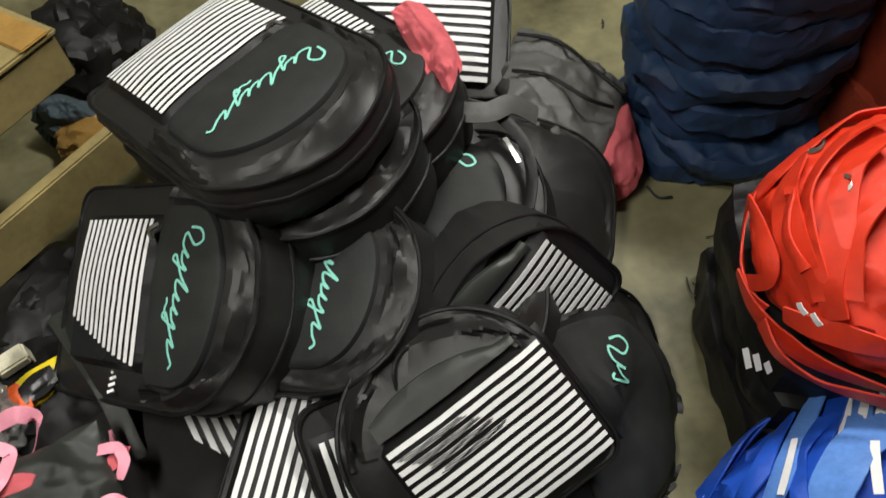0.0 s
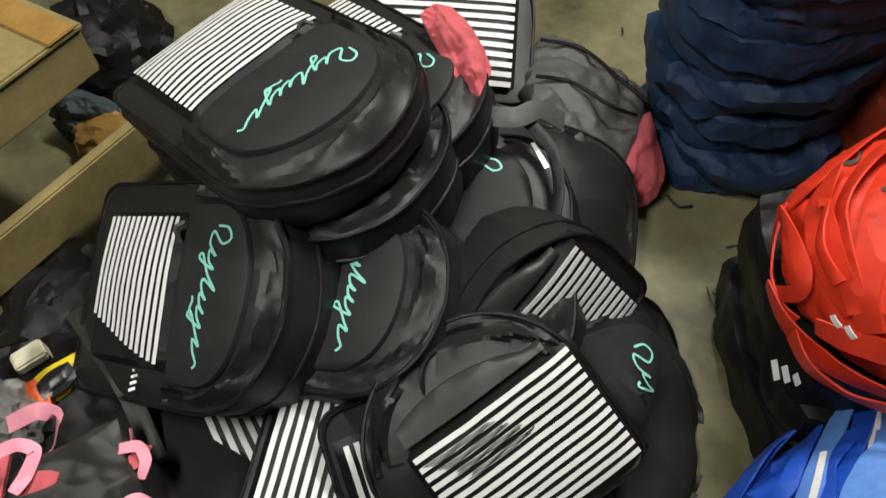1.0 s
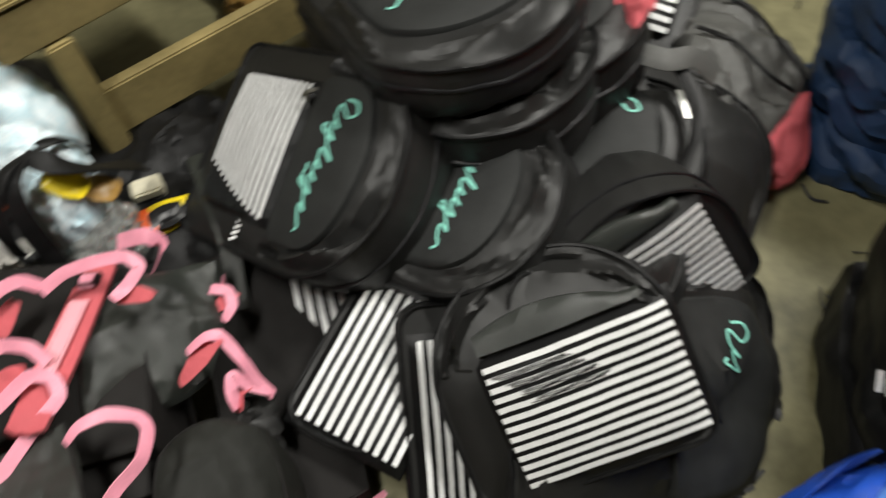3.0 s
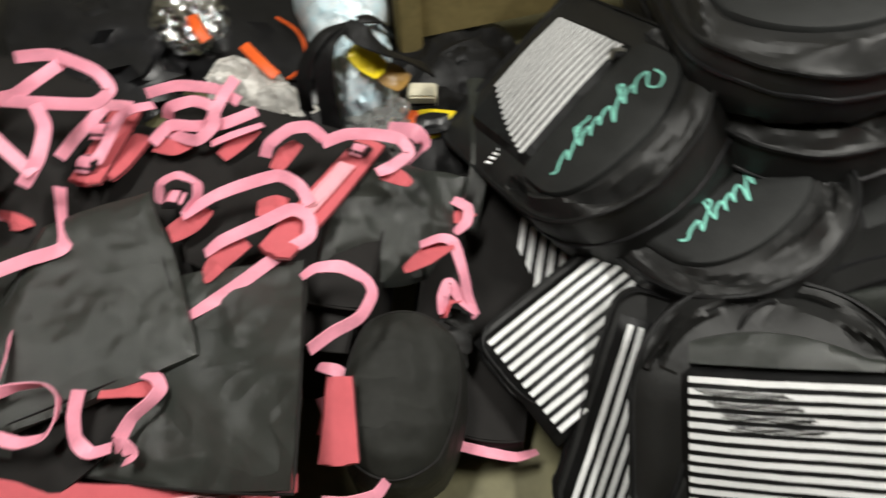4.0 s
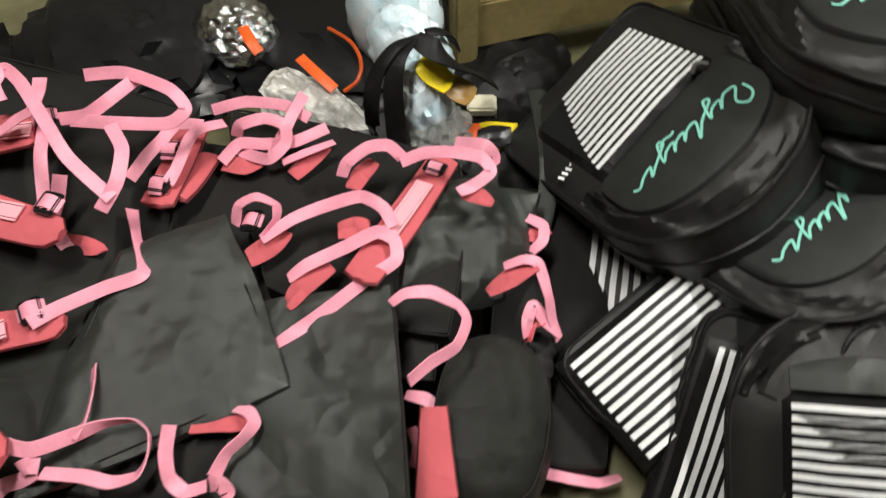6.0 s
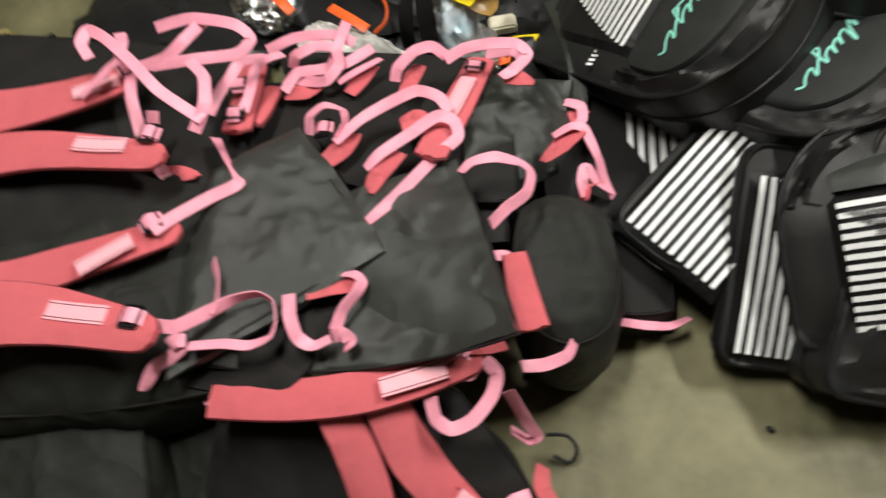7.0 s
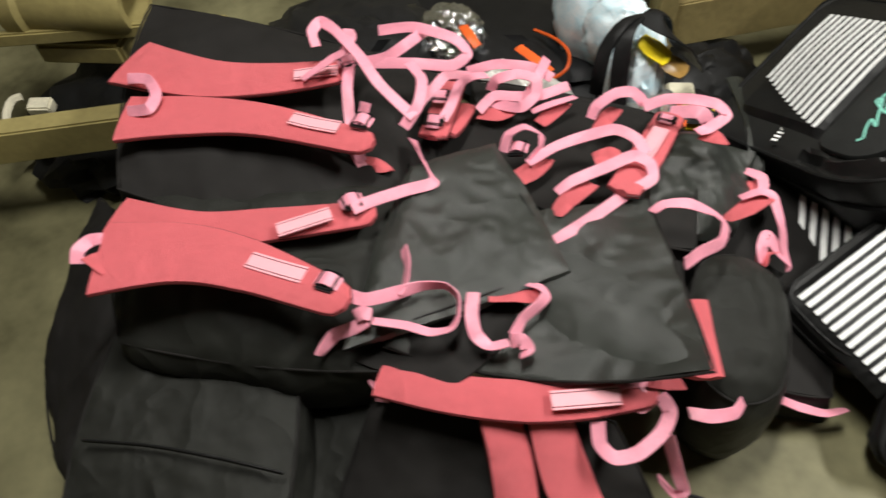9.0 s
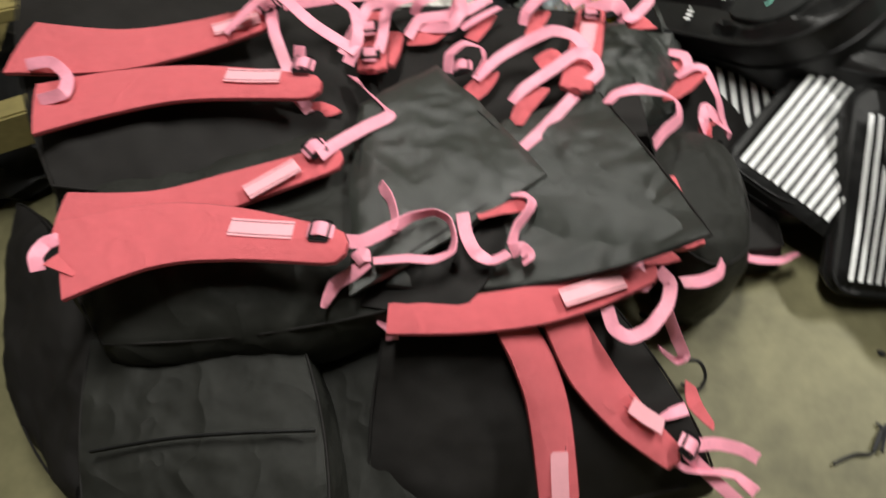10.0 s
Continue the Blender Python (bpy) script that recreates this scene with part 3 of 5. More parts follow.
# black strap with white dashes beside the heap
s = thing("side_strap", Matrix.Translation((-0.471, 0.752, 0)), "loose black side strap with small white dashes", "strap")
sb = s.matrix_world.translation
part("band", ribbon_mesh([(-0.529, 0.822, 0.14), (-0.454, 0.745, 0.16), (-0.384, 0.668, 0.16), (-0.34, 0.594, 0.12), (-0.293, 0.514, 0.06)], (0.032,), (0,), 0.004, 8, 0.003, sb), GREY, s)
for k in range(4):
    part("dash", ribbon_mesh([(-0.361, 0.672, 0.2), (-0.352, 0.676, 0.2)], (0.005,), (0,), 0.002, 3, 0, (sb.x - 0.001 * k, sb.y + 0.011 * k - 0.01, sb.z - 0.004)), STRIPE, s, "small white dash")

# ---- pink strapped bags ----
def flat_bag(label, corners, thick, seed, material=MESH, **kw):
    c = [Vector(p) for p in corners]
    base = sum(c, Vector()) / 4
    base.z -= thick
    b = thing("strap_bag", Matrix.Translation(base), label, "backpack", "pink strapped bags in the pile")
    part("back_panel", slab_mesh(corners, thick, seed=seed, base=base, **kw), material, b)
    part("binding", tube_mesh(slab_edge(corners, kw.get("rounding", 0.15), up=0.001 - kw.get("curl", 0.0), sag=kw.get("sag", 0.0)), 0.0019, closed=True, base=base, raw=True), MESH, b)
    return b


def base_of(b):
    return b.matrix_world.translation


def padded(b, pts, widths, rolls=(0,), lift=0.006):
    widths = [lerp_list(widths, k / 60) * (1 if k < 57 else math.sqrt(max(0.12, 1 - ((k - 56.5) / 3.6) ** 2))) for k in range(61)]
    o = part("shoulder_strap", ribbon_mesh(pts, widths, rolls, 0.007, 10, 0.004, base_of(b), lift), CORAL, b, "padded coral shoulder strap")
    path, w = smooth_path(pts, 10), widths
    # dark line on both edges: stitching plus the shaded gap between straps, drawn in
    for s in (-1, 1):
        edge = []
        for i, p in enumerate(path):
            tan = (path[min(i + 1, len(path) - 1)] - path[max(i - 1, 0)]).normalized()
            sd = tan.cross(Vector((0, 0, 1))).normalized()
            edge.append(p + sd * s * (lerp_list(w, i / (len(path) - 1)) / 2 + 0.0006) + Vector((0, 0, lift + 0.001)))
        part("shaded_seam", tube_mesh(edge, 0.0013, sides=5, base=base_of(b), raw=True), EDGE, o)
    return o


def web(b, pts, width=0.026, rolls=(0,), material=None):
    """Loose webbing that twists: one roll in degrees and, if given, one width for each point."""
    path = smooth_path(pts, 9, pull=0.7)
    bm, rows, n, base = bmesh.new(), [], len(path), base_of(b)
    wide = width if isinstance(width, tuple) else (width,)
    for i, p in enumerate(path):
        f = i / (n - 1)
        tan = (path[min(i + 1, n - 1)] - path[max(i - 1, 0)]).normalized()
        side = tan.cross(Vector((0, 0, 1)))
        side = side.normalized() if side.length > 1e-3 else Vector((1, 0, 0))
        side = Matrix.Rotation(radians(lerp_list(rolls, f)), 3, tan) @ side
        nor = side.cross(tan)
        w = lerp_list(wide, f) / 2
        cup = 0.0012 * math.sin(9 * f + p.x * 40)
        row = []
        for u, v in ((-1, 1), (-0.94, 1.0), (0, 1), (0.94, 1.0), (1, 1), (1, -1), (0, -1), (-1, -1)):
            row.append(bm.verts.new(p - base + side * (u * w) + nor * (v * (0.0006 if abs(u) == 1 else 0.0010) + cup * (1 - u * u))))
        rows.append(row)
    for a, c in zip(rows, rows[1:]):
        for k in range(8):
            bm.faces.new((a[k], a[(k + 1) % 8], c[(k + 1) % 8], c[k]))
    bm.faces.new(rows[0])
    bm.faces.new(rows[-1][::-1])
    return part("webbing", bm, material or PINK, b, "coral strap end" if material else "pink webbing strap", sharp=18)


def patch(b, pts, width=0.025, lift=0.0118):
    o = part("tape_patch", ribbon_mesh(pts, (width,), (0,), 0.002, 6, 0, base_of(b), lift), PALE, b, "pale pink stitched tape")
    path = smooth_path(pts, 6)
    for s in (-0.36, 0.36):
        line = []
        for i, p in enumerate(path):
            tan = (path[min(i + 1, len(path) - 1)] - path[max(i - 1, 0)]).normalized()
            line.append(p + tan.cross(Vector((0, 0, 1))).normalized() * width * s + Vector((0, 0, lift + 0.0012)))
        part("stitching", tube_mesh(line, 0.0006, sides=4, base=base_of(b), raw=True), EDGE, o)
    return o


def buckle(b, p, q):
    """Ladder buckle of two rails and three bars, its length from p towards q."""
    along = Vector(q) - Vector(p)
    m = Matrix.Translation(Vector(p) - base_of(b)) @ axes((0, 0, 0), along, (-along.y, along.x, 0))
    o = None
    for sy in (-0.0135, 0.0135):
        bm = box_mesh(0.026, 0.005, 0.008, 0.0022, m @ pose(0, sy, 0.014))
        if o is None:
            o = part("buckle", bm, PLASTIC, b, "black plastic ladder buckle")
        else:
            part("rail", bm, PLASTIC, o)
    for sx in (-0.0105, 0.0, 0.0105):
        part("bar", box_mesh(0.005, 0.026, 0.006, 0.0018, m @ pose(sx, 0, 0.015)), PLASTIC, o)
    part("threaded_webbing", ribbon_mesh([m @ Vector((-0.016, 0, 0.012)), m @ Vector((0, 0, 0.0205)), m @ Vector((0.016, 0, 0.012))], (0.019,), (0,), 0.002, 5), PINK, o, "pink webbing threaded through")


p1 = flat_bag("black bag with paired coral straps on top of the pile", [(-1.342, 0.019, 0.393), (-0.931, -0.262, 0.372), (-0.547, 0.018, 0.305), (-0.825, 0.333, 0.31)], 0.12, 1.0, puff=0.012, wrinkle=0.008, curl=0.02, n=34)
p2 = flat_bag("black bag with pink straps and grey base across the pile", [(-0.974, -0.24, 0.346), (-0.747, -0.382, 0.3), (-0.429, -0.143, 0.315), (-0.626, 0.129, 0.331)], 0.12, 2.0, DARK, puff=0.012, wrinkle=0.009, curl=0.025, n=34)
part("lower_panel", slab_mesh([(-0.645, 0.094, 0.345), (-0.482, -0.156, 0.338), (-0.37, 0.118, 0.338), (-0.597, 0.21, 0.335)], 0.02, seed=2.5, base=base_of(p2), puff=0.006, wrinkle=0.0055, rounding=0.03, n=44, grain=10), GREY, p2, "dark grey nylon base of the bag")
p3 = flat_bag("dark grey nylon bag with folded sides under the straps", [(-0.46, -0.122, 0.31), (-0.135, 0.09, 0.395), (-0.369, 0.296, 0.325), (-0.521, 0.131, 0.3)], 0.012, 3.0, GREY, puff=0.006, bulge=0.001, sag=0.05, rounding=0.03, wrinkle=0.006, n=48, grain=10)
p4 = flat_bag("black bag with coral straps hanging down the pile's side", [(-0.474, -0.127, 0.27), (-0.208, 0.052, 0.25), (0.028, -0.033, 0.07), (-0.357, -0.374, 0.1)], 0.2, 4.0, puff=0.01, wrinkle=0.009, curl=0.02, n=34)
p5 = flat_bag("black bag with a rounded pocket at the pile's edge", [(-0.298, 0.31, 0.27), (-0.16, 0.135, 0.24), (-0.067, 0.241, 0.18), (-0.185, 0.41, 0.22)], 0.2, 5.0, DARK, rounding=0.42, wrinkle=0.006, n=40, grain=7, puff=0.02)
part("gusset", ribbon_mesh([(-0.222, 0.43, 0.165), (-0.186, 0.377, 0.155), (-0.162, 0.318, 0.14), (-0.146, 0.262, 0.125), (-0.143, 0.21, 0.12)], [0.045 + 0.008 * math.sin(k * 1.9) for k in range(40)], [-38 + 22 * math.sin(k * 2.3) for k in range(40)], 0.004, 12, 0.003, base_of(p5), 0.012), GUSSET, p5, "gathered black nylon border")
part("piping", tube_mesh([(-0.228, 0.405, 0.2), (-0.196, 0.347, 0.195), (-0.179, 0.293, 0.18), (-0.168, 0.234, 0.165), (-0.16, 0.19, 0.15)], 0.003, base=base_of(p5)), BLACK, p5)
p6 = flat_bag("black bag with coral strap at the back of the pile", [(-0.848, 0.38, 0.24), (-0.495, 0.185, 0.3), (-0.274, 0.308, 0.26), (-0.471, 0.56, 0.24)], 0.22, 6.0)
part("side_flap", slab_mesh([(-0.466, 0.459, 0.28), (-0.378, 0.309, 0.28), (-0.293, 0.428, 0.2), (-0.361, 0.617, 0.2)], 0.03, 0.01, 0.012, seed=6.6, base=base_of(p6), folds=0.008, grain=9, n=30), GREY, p6, "gathered grey nylon flap")
p7 = flat_bag("dark grey bag at the near end of the pile", [(-0.809, -0.367, 0.24), (-0.54, -0.207, 0.24), (-0.355, -0.394, 0.2), (-0.639, -0.567, 0.18)], 0.19, 7.0, DARK, wrinkle=0.007, puff=0.01, n=34)
part("seam", ribbon_mesh([(-0.679, -0.477, 0.226), (-0.601, -0.414, 0.236), (-0.522, -0.359, 0.242), (-0.448, -0.308, 0.236)], (0.004,), (0,), 0.003, 8, 0.002, base_of(p7), 0.006), BLACK, p7)
p8 = flat_bag("black bag slumped at the pile's outer side", [(-1.17, -0.23, 0.2), (-0.814, -0.32, 0.22), (-0.68, -0.56, 0.12), (-0.95, -0.5, 0.1)], 0.13, 8.0, rounding=0.3, n=30, wrinkle=0.012)
p9 = flat_bag("black bag filling the middle of the pile", [(-0.889, 0.236, 0.27), (-0.567, 0.068, 0.27), (-0.247, 0.26, 0.24), (-0.489, 0.479, 0.24)], 0.23, 9.0)
p10 = flat_bag("black bag under the coral straps near the floor", [(-0.593, -0.204, 0.16), (-0.469, -0.112, 0.2), (-0.28, -0.326, 0.1), (-0.408, -0.406, 0.1)], 0.1, 10.0, DARK)

p11 = flat_bag("black bag low between the pile and the heap", [(-0.457, 0.646, 0.1), (-0.19, 0.273, 0.1), (-0.026, 0.367, 0.06), (-0.294, 0.735, 0.1)], 0.09, 11.0)

# straps of the topmost bag
padded(p1, [(-1.138, -0.099, 0.388), (-1.006, -0.036, 0.388), (-0.92, 0.04, 0.388), (-0.846, 0.134, 0.388)], (0.11, 0.09, 0.074, 0.052))
padded(p1, [(-1.014, -0.174, 0.388), (-0.94, -0.097, 0.388), (-0.845, -0.023, 0.388), (-0.681, 0.057, 0.388)], (0.1, 0.085, 0.066, 0.042))
patch(p1, [(-0.888, 0.065, 0.393), (-0.869, 0.091, 0.393), (-0.846, 0.12, 0.393)])
patch(p1, [(-0.808, 0.004, 0.393), (-0.774, 0.02, 0.393), (-0.738, 0.04, 0.393)])
buckle(p1, (-0.848, 0.143, 0.393), (-0.84, 0.163, 0.393))
buckle(p1, (-0.722, 0.071, 0.393), (-0.704, 0.08, 0.393))
# straps of the second bag
padded(p2, [(-0.871, -0.276, 0.352), (-0.771, -0.209, 0.352), (-0.701, -0.128, 0.352), (-0.606, -0.005, 0.352)], (0.08, 0.068, 0.06, 0.04))
padded(p2, [(-0.788, -0.324, 0.362), (-0.718, -0.244, 0.362), (-0.632, -0.19, 0.362), (-0.494, -0.135, 0.362)], (0.12, 0.095, 0.076, 0.042), lift=0.026)
patch(p2, [(-0.668, -0.126, 0.362), (-0.654, -0.092, 0.362), (-0.639, -0.056, 0.362)])
patch(p2, [(-0.634, -0.185, 0.372), (-0.6, -0.169, 0.372), (-0.562, -0.15, 0.372)], lift=0.0245)
buckle(p2, (-0.633, -0.024, 0.364), (-0.625, 0, 0.364))
buckle(p2, (-0.533, -0.134, 0.383), (-0.514, -0.125, 0.383))
flap_corners = [(-0.645, 0.094, 0.345), (-0.482, -0.156, 0.338), (-0.37, 0.118, 0.338), (-0.597, 0.21, 0.335)]
part("hem", tube_mesh(slab_edge(flap_corners, 0.03, grow=1.004, up=0.0), 0.0014, closed=True, base=base_of(p2), raw=True), BLACK, p2)
part("inner_panel", slab_mesh([(-0.475, -0.151, 0.296), (-0.366, -0.083, 0.306), (-0.363, 0.089, 0.31), (-0.515, -0.066, 0.305)], 0.012, 0.003, 0.003, seed=2.8, base=base_of(p2), n=16), MESH, p2, "black mesh inside of the bag")
# loop and strap below the grey base
padded(p3, [(-0.439, -0.149, 0.285), (-0.352, -0.097, 0.29), (-0.284, -0.041, 0.29), (-0.233, 0.015, 0.29), (-0.18, 0.075, 0.3)], (0.05, 0.052, 0.055, 0.05, 0.03))
patch(p3, [(-0.26, -0.026, 0.3), (-0.235, 0.004, 0.3), (-0.208, 0.037, 0.3)])
# straps on the hanging bag
padded(p4, [(-0.31, -0.07, 0.28), (-0.257, -0.097, 0.245), (-0.213, -0.133, 0.2), (-0.155, -0.206, 0.13)], (0.046, 0.052, 0.052, 0.05))
padded(p4, [(-0.264, -0.028, 0.28), (-0.2, -0.059, 0.23), (-0.133, -0.072, 0.18), (-0.057, -0.072, 0.125)], (0.05, 0.062, 0.055, 0.035))
patch(p4, [(-0.188, -0.153, 0.178), (-0.174, -0.176, 0.16), (-0.159, -0.199, 0.14)], 0.022)
patch(p4, [(-0.14, -0.065, 0.2), (-0.116, -0.064, 0.185), (-0.094, -0.06, 0.17)], 0.022)
buckle(p4, (-0.056, -0.055, 0.145), (-0.071, -0.055, 0.155))
# straps at the back of the pile
padded(p5, [(-0.232, 0.224, 0.285), (-0.194, 0.185, 0.27), (-0.16, 0.15, 0.26)], (0.03, 0.04, 0.05))
padded(p6, [(-0.485, 0.52, 0.255), (-0.43, 0.375, 0.305), (-0.395, 0.265, 0.335)], (0.045, 0.05, 0.045))
patch(p6, [(-0.458, 0.45, 0.287), (-0.436, 0.39, 0.307), (-0.42, 0.34, 0.322)], 0.025)
buckle(p6, (-0.472, 0.486, 0.272), (-0.464, 0.466, 0.279))
buckle(p6, (-0.566, 0.24, 0.32), (-0.55, 0.25, 0.325))
padded(p9, [(-0.779, 0.294, 0.3), (-0.733, 0.235, 0.31), (-0.687, 0.168, 0.32)], (0.045,))
padded(p9, [(-0.726, 0.28, 0.29), (-0.699, 0.229, 0.3), (-0.686, 0.195, 0.31)], (0.03,))
buckle(p9, (-0.705, 0.191, 0.325), (-0.69, 0.168, 0.325))
buckle(p9, (-0.742, 0.238, 0.325), (-0.727, 0.219, 0.325))
# webbing of the topmost bag
web(p1, [(-0.888, 0.116, 0.43), (-0.905, 0.124, 0.445), (-0.91, 0.146, 0.45), (-0.872, 0.147, 0.45), (-0.799, 0.134, 0.45), (-0.737, 0.122, 0.435), (-0.668, 0.126, 0.41)], 0.017, (15, 38, 43, 4, -1, 4, 9,))
web(p1, [(-0.873, 0.17, 0.44), (-0.841, 0.153, 0.45), (-0.833, 0.132, 0.44), (-0.845, 0.113, 0.43), (-0.863, 0.066, 0.41)], 0.017, (-17, -4, -7, -4, 13,))
web(p1, [(-0.858, 0.217, 0.42), (-0.81, 0.252, 0.43), (-0.742, 0.274, 0.43), (-0.708, 0.271, 0.42), (-0.714, 0.244, 0.41), (-0.752, 0.199, 0.42), (-0.814, 0.162, 0.41)], 0.017, (46, 39, 25, -22, -46, -40, -39,))
web(p1, [(-0.801, 0.263, 0.42), (-0.785, 0.211, 0.43), (-0.795, 0.179, 0.42), (-0.826, 0.154, 0.41)], 0.017, (-51, -50, -51, -46,))
web(p1, [(-0.747, 0.187, 0.43), (-0.704, 0.175, 0.43), (-0.676, 0.143, 0.42), (-0.672, 0.108, 0.4)], 0.017, (-3, -18, -36, -44,))
web(p1, [(-0.757, 0.105, 0.4), (-0.748, 0.085, 0.38), (-0.74, 0.056, 0.352), (-0.716, 0.053, 0.326)], 0.017, (-42, -44, -31, -5,))
web(p1, [(-0.74, 0.049, 0.326), (-0.71, 0.068, 0.326), (-0.683, 0.082, 0.322)], 0.025, (10, 26, -49,), CORAL)
web(p1, [(-0.708, 0.006, 0.318), (-0.712, 0.03, 0.322), (-0.704, 0.052, 0.322)], 0.017, (42, 19, -28,))
web(p1, [(-0.841, 0.142, 0.41), (-0.806, 0.107, 0.4), (-0.768, 0.079, 0.385), (-0.741, 0.06, 0.37), (-0.719, 0.054, 0.338)], 0.017, (-5, -1, 2, 8, 17,))
web(p1, [(-1.078, -0.126, 0.41), (-1.044, -0.107, 0.415), (-1, -0.115, 0.415), (-0.978, -0.14, 0.415), (-1.01, -0.163, 0.405)], 0.017, (46, 33, -4, -53, -49,))
# webbing of the second bag
web(p2, [(-0.705, 0.144, 0.33), (-0.66, 0.123, 0.338), (-0.597, 0.095, 0.352), (-0.609, 0.052, 0.358), (-0.617, -0.001, 0.372), (-0.617, -0.034, 0.382)], 0.017, (-40, -69, -38, -39, -40, -42,))
web(p2, [(-0.521, -0.129, 0.38), (-0.492, -0.112, 0.376), (-0.476, -0.076, 0.37), (-0.464, -0.044, 0.364), (-0.446, -0.021, 0.358), (-0.426, -0.019, 0.352), (-0.409, -0.035, 0.348), (-0.401, -0.056, 0.348), (-0.414, -0.078, 0.35), (-0.44, -0.094, 0.354), (-0.472, -0.12, 0.358)], 0.017, (32, 35, 45, 84, 96, 83, 69, 41, 23, 23, 29,))
web(p2, [(-0.536, -0.017, 0.352), (-0.508, -0.032, 0.36), (-0.482, -0.057, 0.366), (-0.474, -0.077, 0.368)], 0.017, (45, 61, 54, 19,))
web(p2, [(-0.49, -0.133, 0.362), (-0.484, -0.124, 0.368), (-0.478, -0.117, 0.362)], 0.017, (36, 34, 10,))
web(p2, [(-0.477, -0.123, 0.358), (-0.489, -0.142, 0.346), (-0.506, -0.162, 0.332), (-0.506, -0.19, 0.318)], 0.017, (-8, -36, -32, -97,))
web(p2, [(-0.805, -0.35, 0.385), (-0.815, -0.339, 0.395), (-0.819, -0.32, 0.395), (-0.81, -0.306, 0.395)], 0.017, (27, 38, 46, 6,))
web(p2, [(-0.756, -0.322, 0.39), (-0.773, -0.325, 0.395), (-0.794, -0.33, 0.395)], 0.029, (24, 15, 24,), CORAL)
# loop below the grey base
web(p3, [(-0.419, 0.001, 0.348), (-0.4, -0.021, 0.342), (-0.378, -0.035, 0.336), (-0.356, -0.033, 0.332), (-0.343, -0.013, 0.332)], 0.017, (4, 8, 21, -23, -26,))
web(p3, [(-0.342, -0.01, 0.332), (-0.332, -0.002, 0.338), (-0.32, -0.003, 0.332), (-0.323, -0.012, 0.324)], 0.017, (32, 32, 17, 43,))
web(p3, [(-0.345, -0.002, 0.332), (-0.352, 0.023, 0.338), (-0.35, 0.047, 0.342), (-0.353, 0.065, 0.344), (-0.369, 0.069, 0.342), (-0.383, 0.063, 0.34)], 0.017, (48, 67, 69, 49, 29, 38,))
web(p3, [(-0.406, 0.015, 0.335), (-0.382, 0.04, 0.335), (-0.361, 0.062, 0.337)], 0.019, (-22, -17, 34,), CORAL)
web(p3, [(-0.21, 0.002, 0.29), (-0.192, -0.014, 0.28), (-0.17, -0.013, 0.275), (-0.154, 0.009, 0.28), (-0.149, 0.043, 0.29), (-0.157, 0.067, 0.3), (-0.177, 0.071, 0.31)], 0.017, (16, 23, 14, 13, 1, -20, -19,))
web(p3, [(-0.222, 0.04, 0.3), (-0.217, 0.051, 0.31), (-0.202, 0.068, 0.31), (-0.186, 0.066, 0.31), (-0.184, 0.049, 0.3), (-0.198, 0.045, 0.3)], 0.017, (11, -11, -22, 3, -19, 2,))
web(p3, [(-0.197, 0.075, 0.31), (-0.181, 0.088, 0.315), (-0.167, 0.102, 0.31)], 0.025, (-35, -4, -28,), CORAL)
web(p3, [(-0.148, 0.107, 0.25), (-0.127, 0.128, 0.24), (-0.111, 0.158, 0.23), (-0.113, 0.18, 0.23)], 0.017, (-6, 29, 43, 61,))
web(p3, [(-0.152, 0.079, 0.22), (-0.121, 0.071, 0.17), (-0.103, 0.068, 0.14), (-0.11, 0.06, 0.13), (-0.135, 0.055, 0.15)], 0.017, (37, 38, 26, 28, 39,))
web(p3, [(-0.458, -0.153, 0.27), (-0.441, -0.15, 0.26), (-0.436, -0.157, 0.24)], 0.017, (-43, 15, -10,))
web(p3, [(-0.11, 0.296, 0.09), (-0.067, 0.33, 0.06), (-0.035, 0.354, 0.05), (-0.016, 0.382, 0.05)], 0.017, (-17, -3, -21, -51,))
# hanging bag
web(p4, [(-0.078, 0.043, 0.12), (-0.062, 0.016, 0.125), (-0.028, 0.006, 0.11)], 0.024, (-46, -12, -46,), CORAL)
web(p4, [(-0.11, -0.044, 0.145), (-0.089, -0.027, 0.145), (-0.07, -0.002, 0.14)], 0.017, (-21, -23, 16,))
web(p4, [(-0.045, -0.044, 0.13), (-0.018, -0.02, 0.12), (0.015, -0.001, 0.1), (0.042, 0.003, 0.09)], 0.017, (18, 23, 26, 25,))
web(p4, [(-0.093, -0.056, 0.15), (-0.072, -0.069, 0.13), (-0.04, -0.068, 0.11), (-0.004, -0.046, 0.09), (0.025, -0.029, 0.075), (0.06, -0.03, 0.06)], 0.017, (-43, -45, -35, -44, -27, 24,))
web(p4, [(-0.045, -0.051, 0.12), (-0, -0.05, 0.08), (0.057, -0.054, 0.05)], 0.017, (28, 26, 24,))
# back of the pile
web(p9, [(-0.713, 0.315, 0.35), (-0.719, 0.287, 0.36), (-0.724, 0.265, 0.355), (-0.703, 0.222, 0.345), (-0.696, 0.2, 0.34)], 0.017, (-1, -5, -7, -2, -37,))
web(p9, [(-0.745, 0.171, 0.335), (-0.751, 0.207, 0.345), (-0.754, 0.237, 0.35), (-0.757, 0.267, 0.355), (-0.729, 0.291, 0.355)], 0.017, (42, 43, 43, 30, 2,))
web(p9, [(-0.782, 0.334, 0.31), (-0.749, 0.373, 0.32), (-0.7, 0.407, 0.32), (-0.661, 0.419, 0.31)], 0.017, (47, 44, 38, 32,))
web(p9, [(-0.695, 0.442, 0.32), (-0.675, 0.403, 0.325), (-0.664, 0.372, 0.315), (-0.658, 0.343, 0.3)], 0.017, (-32, -30, -31, -33,))
